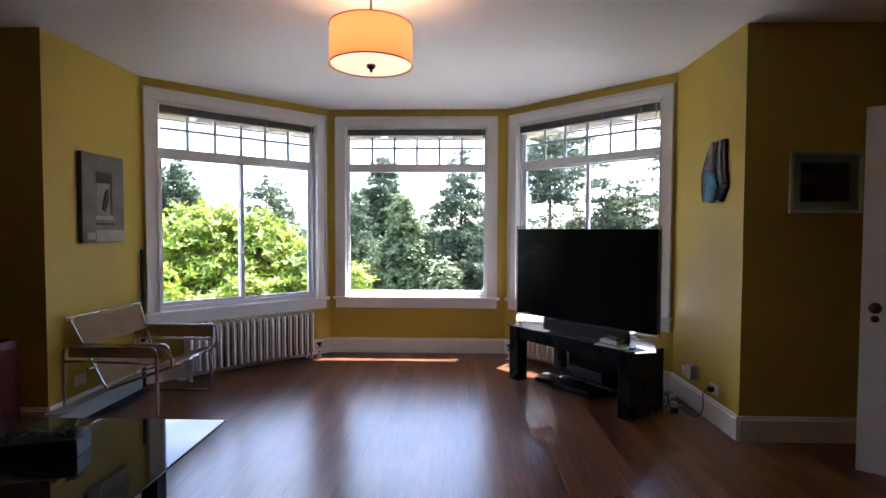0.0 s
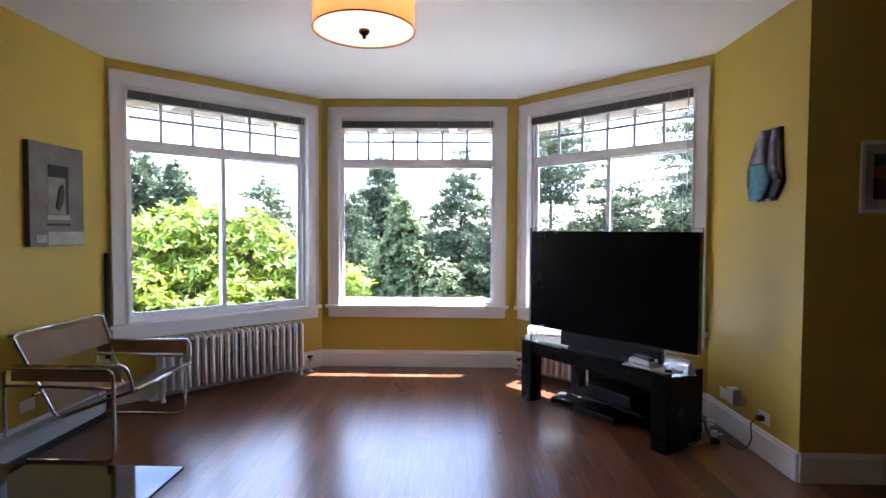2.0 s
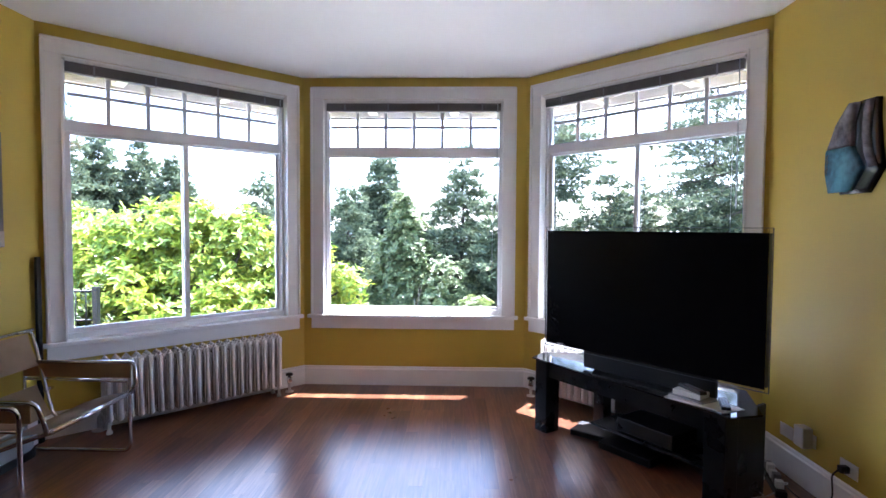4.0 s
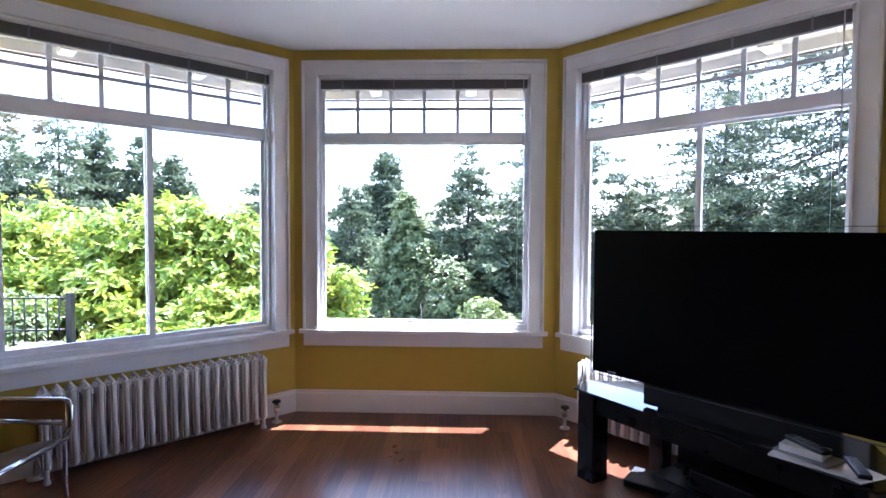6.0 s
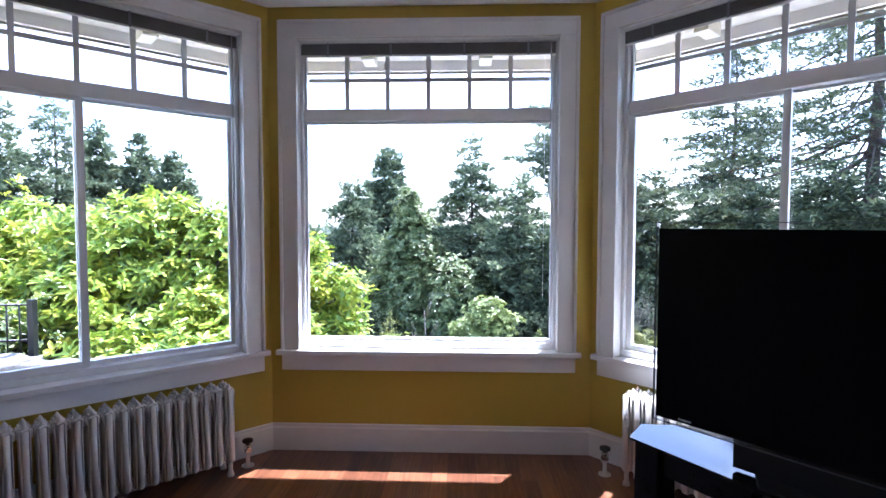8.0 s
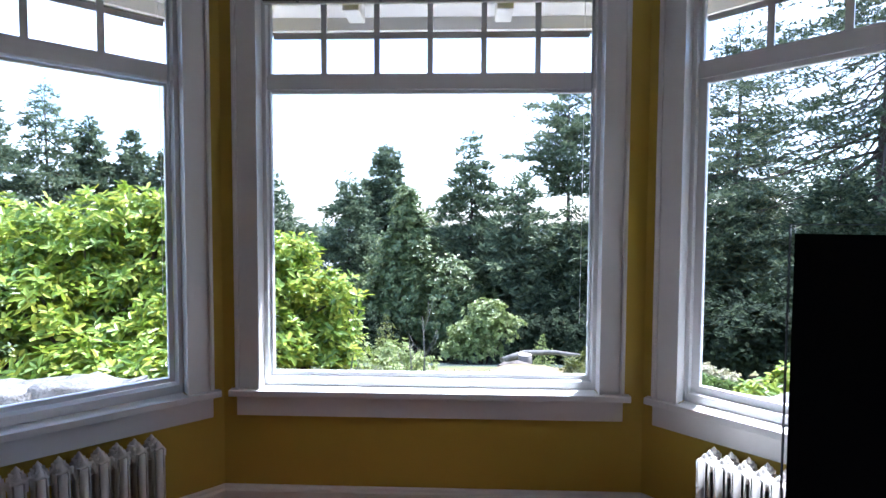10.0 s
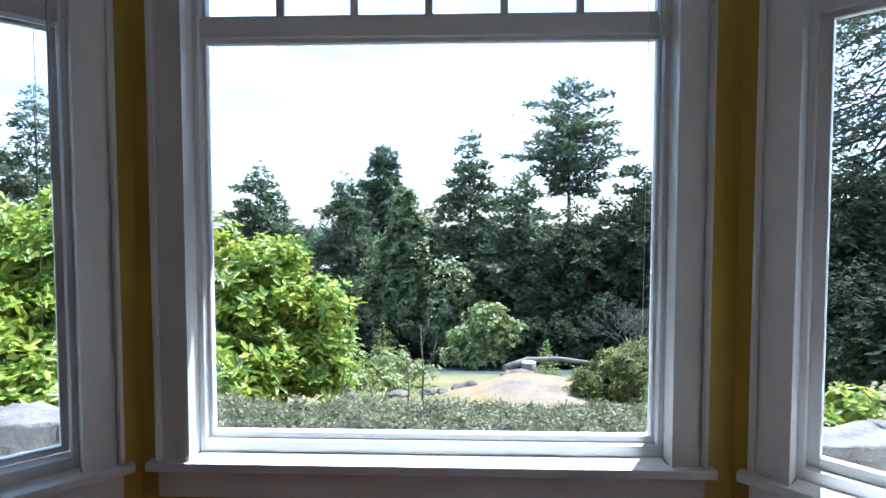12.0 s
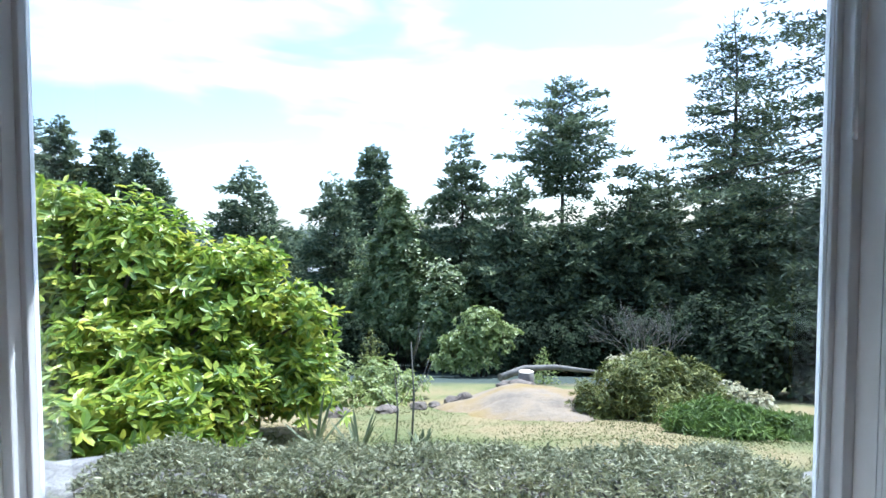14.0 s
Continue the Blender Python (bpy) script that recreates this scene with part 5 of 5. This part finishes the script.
bush("mixed_bush", -2.9, 15.5, [(0, 0, 0.4, 0.7, 0.8), (1.2, 0.6, 0.25, 0.6, 0.7), (1.9, 0.3, 0.15, 0.45, 0.7), (-1.0, 0.4, 0.6, 0.9, 0.9), (0.5, -1.0, 0.25, 0.6, 0.6), (1.5, -0.6, 0.12, 0.5, 0.6), (-0.4, -1.2, 0.3, 0.7, 0.6)], 2600, 5, 0.10, 0.028, LIGHTG, "pale green mixed bush at the edge of the lawn", 50)
bush("juniper_bush", 3.3, 13.2, [(0, 0, 0.42, 0.62, 0.85), (0.3, 0.1, 0.62, 0.5, 0.85), (0.85, 0.2, 0.36, 0.58, 0.8), (-0.75, 0.0, 0.14, 0.42, 0.8), (0.25, -0.4, 0.25, 0.52, 0.8), (1.1, 0.1, 0.3, 0.4, 0.7)], 5000, 5, 0.13, 0.016, JUNIPER, "rounded olive green juniper bush", 51)
bush("juniper_bush", 3.8, 11.2, [(0, 0, 0.10, 0.52, 0.4), (0.6, 0.05, -0.02, 0.45, 0.4), (-0.45, 0.05, 0.12, 0.34, 0.35), (0.1, -0.1, 0.22, 0.3, 0.4), (1.1, 0, -0.08, 0.4, 0.4)], 2600, 6, 0.16, 0.015, JUNIPER_B, "bright green spreading juniper", 52)
bush("blossom_bush", 5.3, 14.0, [(0, 0, 0.26, 0.30, 0.9), (0.35, -0.2, 0.18, 0.30, 0.8), (-0.3, 0.2, 0.45, 0.20, 0.8)], 900, 5, 0.06, 0.022, BLOSSOM, "cream flowering bush beside the juniper", 53)
bush("low_shrub", 4.9, 19.0, [(0, 0, 0.55, 0.35, 0.6), (0.6, 0, 0.75, 0.3, 0.6)], 300, 5, 0.10, 0.03, BLOSSOM, "pale leaved low shrub under the bare branches", 56)
bush("dark_bush", 5.6, 9.3, [(0, 0, 0.3, 0.5, 0.8), (0.6, 0.2, 0.4, 0.55, 0.8)], 500, 5, 0.10, 0.03, DECID, "grey green twiggy bush behind the wall", 54)
bush("low_shrub", 3.1, 7.65, [(-0.15, 0, 0.58, 0.18, 0.8), (0.25, 0.1, 0.68, 0.19, 0.9)], 150, 6, 0.09, 0.024, BIGLEAF, "bright green shrub just behind the cap stones", 55)
conifer(2.65, 18.9, 1.15, 0.42, 0.0, 1.0, 61, mat=LIGHTG, size=0.13, count=900, label="small young conifer by the stump")
conifer(-1.95, 17.0, 1.7, 0.45, 0.0, 1.0, 62, mat=JUNIPER, size=0.16, count=1400, label="small slender conifer at the edge of the lawn")


def hedge():
    h = thing("cotoneaster_hedge", pose(0, 7.05, -0.12), "grey-green cotoneaster trailing over the stone wall", "hedge")
    rng = np.random.default_rng(77)
    k = 13000
    x = rng.uniform(-2.10, 1.98, k)
    edge = 1 - np.clip((np.abs(x + 0.06) - 1.65) / 0.4, 0, 1) * 0.6
    a = rng.uniform(-0.15, 1.0, k) * np.pi
    wob = np.array([noise.noise(Vector((q * 2.1, 3, 0))) + 0.5 * noise.noise(Vector((q * 7.0, 8, 0))) for q in x.tolist()])
    ry, rz = 0.34 * edge, (0.09 + 0.09 * wob) * edge
    y, z = -np.cos(a) * ry, 0.06 + np.sin(a) * rz
    trail = rng.random(k) < 0.5
    y = np.where(trail, -0.27 - rng.uniform(0, 0.06, k), y)
    z = np.where(trail, 0.08 - rng.random(k) ** 1.4 * (0.27 + 0.2 * wob), z)
    tuft = np.array([noise.noise(Vector((q * 9.0, r * 9.0, t * 9.0))) for q, r, t in zip(x.tolist(), y.tolist(), z.tolist())])
    z, y = z + 0.085 * tuft, y - 0.05 * tuft
    c = np.stack([x, y, z], 1)
    B, W = [], []
    for j in range(7):
        w = rng.normal(0, 1, (k, 3)) * np.array([1, 0.7, 0.6]) + np.array([0.0, -0.35, 0.25])
        w = np.where(trail[:, None], w + np.array([0, -0.2, -0.9]), w)
        B.append(c + rng.normal(0, 0.018, (k, 3)))
        W.append(w)
    B, W = np.concatenate(B), np.concatenate(W)
    v, f = sprays(rng, B, W, rng.uniform(0.022, 0.060, len(B)), rng.uniform(0.004, 0.008, len(B)))
    cloud("leaves", v.tolist(), f.tolist(), HEDGE, h)
    bm = bmesh.new()
    for i in range(60):
        x0 = rng.uniform(-2.0, 2.0)
        tube([(x0, 0.0, 0.06), (x0 + rng.uniform(-0.1, 0.1), -0.25, 0.12), (x0 + rng.uniform(-0.15, 0.15), -0.30, -0.05 - rng.uniform(0, 0.15))], 0.004, 4, bm=bm)
    part("stems", bm, BARK, h, kind="stuff")


hedge()


def yucca(x, y, seed, size):
    t = thing("yucca", pose(x, y, ground_z(x, y)), "spiky grey-green yucca with long blades", "plant", "yuccas on the lawn")
    rnd = random.Random(seed)
    for i in range(16):
        a, el = rnd.uniform(0, 6.28), rnd.uniform(0.5, 1.35)
        L = size * rnd.uniform(0.7, 1.1)
        d = Vector((math.cos(a) * math.cos(el), math.sin(a) * math.cos(el), math.sin(el)))
        s = Vector((-math.sin(a), math.cos(a), 0)) * 0.022
        bm = bmesh.new()
        p = [d * L * q - Vector((0, 0, 0.12 * L * q * q)) for q in (0, 0.4, 0.75, 1.0)]
        rows = [[bm.verts.new(q - s * w), bm.verts.new(q - Vector((0, 0, 0.012 * w))), bm.verts.new(q + s * w)] for q, w in zip(p, (0.8, 1.0, 0.7, 0.06))]
        for u, v in zip(rows, rows[1:]):
            for j in (0, 1):
                bm.faces.new((u[j], u[j + 1], v[j + 1], v[j]))
        part("blade", bm, YUCCA, t)


yucca(-1.5, 9.9, 1, 0.78)
yucca(-0.95, 9.6, 2, 0.6)
yucca(-0.3, 9.8, 3, 0.35)


def sapling(x, y, h, seed):
    t = thing("bare_sapling", pose(x, y, ground_z(x, y)), "thin bare sapling standing on the lawn", "plant", "thin bare saplings")
    rnd = random.Random(seed)
    part("stem", tube([(0, 0, 0), (0.03, 0, h * 0.5), (0.0, 0, h)], 0.012, 5, radii=[0.016, 0.011, 0.004]), GREYWOOD, t)
    for i in range(7):
        z = h * rnd.uniform(0.45, 0.9)
        a, L = rnd.uniform(0, 6.28), h * rnd.uniform(0.15, 0.32)
        part("twig", tube([(0.02, 0, z), (0.02 + math.cos(a) * L * 0.6, math.sin(a) * L * 0.6, z + L * 0.7), (0.02 + math.cos(a) * L * 0.8, math.sin(a) * L * 0.8, z + L * 1.2)], 0.004, 4), GREYWOOD, t)


sapling(-0.42, 9.9, 1.25, 4)
sapling(-0.62, 10.1, 0.85, 5)


def dead_branches():
    t = thing("bare_shrub", pose(5.2, 18.5, ground_z(5.2, 18.5)) @ Matrix.Diagonal((0.72, 0.72, 0.85, 1)), "tangle of bare grey branches before the dark trees", "shrub")
    rnd = random.Random(21)
    bm = bmesh.new()

    def grow(p, d, L, r, n):
        q = p + d * L
        tube([p, (p + q) / 2 + Vector((rnd.uniform(-.05, .05), 0, rnd.uniform(-.05, .05))) * L, q], r, 4, bm=bm, radii=[r, r * 0.8, r * 0.5])
        if n:
            for _ in range(3):
                dd = (d + Vector((rnd.uniform(-0.9, 0.9), rnd.uniform(-0.6, 0.6), rnd.uniform(-0.5, 0.6)))).normalized()
                grow(q, dd, L * rnd.uniform(0.6, 0.85), r * 0.6, n - 1)

    for _ in range(5):
        grow(Vector((rnd.uniform(-0.3, 0.3), 0, 0)), Vector((rnd.uniform(-0.8, 0.8), 0, 1)).normalized(), 0.9, 0.03, 4)
    part("branches", bm, GREYWOOD, t, kind="stuff")


dead_branches()


def rock_at(x, y, w, d, h, seed, name="boulder", label="grey lichened boulder on the lawn"):
    bm = bmesh.new()
    bmesh.ops.create_icosphere(bm, subdivisions=3, radius=1)
    for v in bm.verts:
        q = v.co * 1.6 + Vector((seed, 0, 0))
        v.co *= 1 + 0.28 * noise.noise(q) + 0.10 * noise.noise(q * 3)
        v.co = Vector((v.co.x * w / 2, v.co.y * d / 2, v.co.z * h / 2))
    for f in bm.faces:
        f.smooth = False
    solid(name, bm, BOULDER, label, "rock", "boulders on the lawn", m=pose(x, y, ground_z(x, y) + h * 0.25, 0, 0, seed * 40))


for i, (x, y, w, h) in enumerate(((-1.15, 13.6, 0.45, 0.16), (-0.6, 14.2, 0.28, 0.20), (0.05, 15.0, 0.26, 0.24), (0.33, 15.2, 0.34, 0.30), (-0.3, 14.6, 0.24, 0.15), (-1.9, 13.0, 0.45, 0.22))):
    rock_at(x, y, w, 0.35, h, i + 1)
rock_at(1.66, 16.2, 0.75, 0.6, 0.40, 9)
rock_at(1.35, 16.4, 0.5, 0.5, 0.35, 10)


def outcrop():
    V, F = [], []
    nx, ny = 40, 26
    for j in range(ny + 1):
        for i in range(nx + 1):
            u, w = i / nx * 2 - 1, j / ny * 2 - 1
            x, y = 1.65 + 2.1 * u, 14.6 + 2.4 * w
            rr = math.sqrt(u * u + w * w) + 0.25 * noise.noise(Vector((x, y, 1)))
            z = ground_z(x, y) - 0.05 + 0.66 * max(-0.2, 1 - rr * rr * 1.15) * 0.6 + 0.035 * noise.noise(Vector((x * 3, y * 3, 4)))
            V.append((x, y, z))
    F = [(j * (nx + 1) + i, j * (nx + 1) + i + 1, (j + 1) * (nx + 1) + i + 1, (j + 1) * (nx + 1) + i) for j in range(ny) for i in range(nx)]
    m = bpy.data.materials.new("bare_rock_and_dry_moss")
    n, l, b = nodes_of(m)
    v = coords(n, l)
    s1, s2 = noise_tex(n, l, v, 0.9, 6), noise_tex(n, l, v, 12, 5, 0.7)
    mx = n.new("ShaderNodeMath")
    mx.operation = "MULTIPLY_ADD"
    mx.inputs[1].default_value = 0.3
    l.new(s2, mx.inputs[0])
    l.new(s1, mx.inputs[2])
    l.new(ramp(n, l, mx.outputs[0], [(0.42, (0.20, 0.14, 0.040)), (0.60, (0.21, 0.15, 0.075)), (0.72, (0.21, 0.165, 0.115)), (0.85, (0.13, 0.105, 0.08))]), b.inputs["Base Color"])
    b.inputs["Roughness"].default_value = 0.9
    bumped(n, l, b, s2, 0.7, 0.04)
    ob = cloud("rock_outcrop", V, F, m)
    tagged(ob, "low dome of bare rock and dry moss", "rock")


outcrop()


def stump():
    s = thing("tree_stump", pose(1.87, 16.9, ground_z(1.87, 16.9) - 0.02) @ Matrix.Diagonal((0.85, 0.85, 0.9, 1)), "pale sawn tree stump on the mound", "stump")
    part("bark", lathe([(0.27, 0), (0.24, 0.15), (0.22, 0.50)], 20), GREYWOOD, s)
    part("cut_face", lathe([(0.215, 0.501), (0.215, 0.506)], 20), surface("pale_cut_wood", (0.55, 0.48, 0.38), 0.7), s)


stump()
solid("fallen_log", tube([(1.3, 17.6, ground_z(1.3, 17.6) + 0.2), (2.0, 18.2, ground_z(2, 18.2) + 0.44), (2.9, 18.4, ground_z(2.9, 18.4) + 0.50), (4.1, 18.2, ground_z(4.1, 18.2) + 0.38)], 0.1, 10, radii=[0.10, 0.085, 0.07, 0.045]), GREYWOOD, "long grey fallen log lying past the stump", "log")


def grass_blades():
    rng = np.random.default_rng(5)
    k = 42000
    x, y = rng.uniform(-2.8, 4.8, k), 8.8 + rng.random(k) ** 1.2 * 7
    z = np.array([ground_z(a, b) for a, b in zip(x.tolist(), y.tolist())])
    w = np.stack([rng.normal(0, 0.8, k), rng.normal(0, 0.8, k), np.full(k, 0.35)], 1)
    v, f = sprays(rng, np.stack([x, y, z - 0.01], 1), w, rng.uniform(0.02, 0.06, k), rng.uniform(0.004, 0.008, k))
    m = leaf_material("dry_grass_blades", [(0.2, (0.09, 0.115, 0.034)), (0.6, (0.15, 0.155, 0.06)), (0.9, (0.22, 0.19, 0.09))], 0.9, 0.2, 0.5)
    ob = cloud("grass", v.tolist(), f.tolist(), m)
    tagged(ob, "short dry green and tan grass", "grass", kind="stuff")


grass_blades()


def fence():
    f = thing("iron_fence", pose(-4.6, 7.45, 0), "black iron fence on the stone wall", "fence")
    part("post", box((-0.035, 0.035, -0.035, 0.035, -0.10, 0.56), bevel=0.005), IRON, f)
    for i in range(1, 15):
        part("baluster", tube([(-0.13 * i, -0.02 * i, -0.10), (-0.13 * i, -0.02 * i, 0.50)], 0.009, 6), IRON, f)
    for z in (0.10, 0.50):
        part("rail", tube([(-0.03, 0, z), (-2.0, -0.31, z)], 0.014, 6), IRON, f)


fence()


def far_house():
    h = thing("neighbour_house", pose(-7.4, 52, ground_z(-7.4, 52) - 0.5, 0, 0, 15), "grey house with a pale roof seen between the trees", "house")
    part("wall", box((-5, 5, -3, 3, 0, 6.6)), STUCCO, h)
    part("roof", prism([(-3.6, 6.6), (3.6, 6.6), (0, 9.4)], -5.4, 5.4), SHINGLE, h).matrix_local = Matrix.Rotation(radians(90), 4, "Z") @ Matrix.Rotation(radians(90), 4, "X")
    for x in (-3.2, 0, 3.2):
        w = part("window", box((x - 0.6, x + 0.6, -3.05, -3.01, 4.2, 5.5)), TRIM, h)
        part("pane", box((x - 0.52, x + 0.52, -3.07, -3.055, 4.28, 5.42)), DARKGLASS, w)


far_house()


# ---- floor planks ----
def plank_floor():
    rnd = random.Random(2)
    fl_ = thing("floor", pose(0, 0, 0), "glossy red-brown hardwood plank floor", "floor", kind="structure")
    PW, gap = 0.083, 0.0003

    def y_end(x):
        if x < CL[0]:
            return WY + (x - CL[0]) * (LL[1] - WY) / (LL[0] - CL[0]) if x > XL else YB
        if x > CR[0]:
            return WY + (x - CR[0]) * (RR[1] - WY) / (RR[0] - CR[0]) if x < XR else YB
        return WY

    spans = []
    x = WX0
    while x < WX1:
        ye = y_end(x + PW / 2) + 0.05
        y = YS - rnd.uniform(0, 1.2)
        while y < ye:
            L = rnd.choice((0.9, 1.2, 1.5))
            a, b = max(y, YS), min(y + L, ye)
            if b - a > 0.02:
                spans.append((x + gap / 2, x + PW - gap / 2, a + gap / 2, b - gap / 2))
            y += L
        x += PW
    near = sorted(spans, key=lambda s: (s[0] - 0.2) ** 2 + ((s[2] + s[3]) / 2 - 2.9) ** 2)
    for i, (x0, x1, y0, y1) in enumerate(near[:300]):
        bm = bmesh.new()
        c = 0.00012
        lo = [bm.verts.new(p) for p in ((x0, y0, -0.0135), (x1, y0, -0.0135), (x1, y1, -0.0135), (x0, y1, -0.0135))]
        md = [bm.verts.new(p) for p in ((x0, y0, -c), (x1, y0, -c), (x1, y1, -c), (x0, y1, -c))]
        hi = [bm.verts.new(p) for p in ((x0 + c, y0 + c, 0), (x1 - c, y0 + c, 0), (x1 - c, y1 - c, 0), (x0 + c, y1 - c, 0))]
        for u, v in ((lo, md), (md, hi)):
            for j in range(4):
                bm.faces.new((u[j], u[(j + 1) % 4], v[(j + 1) % 4], v[j]))
        bm.faces.new(hi)
        part("plank", bm, FLOORM, fl_)
    bm = bmesh.new()
    boxes(bm, *[(x0, x1, y0, y1, -0.0135, 0.0) for x0, x1, y0, y1 in near[300:]])
    part("planks", bm, FLOORM, fl_, kind="stuff")


plank_floor()
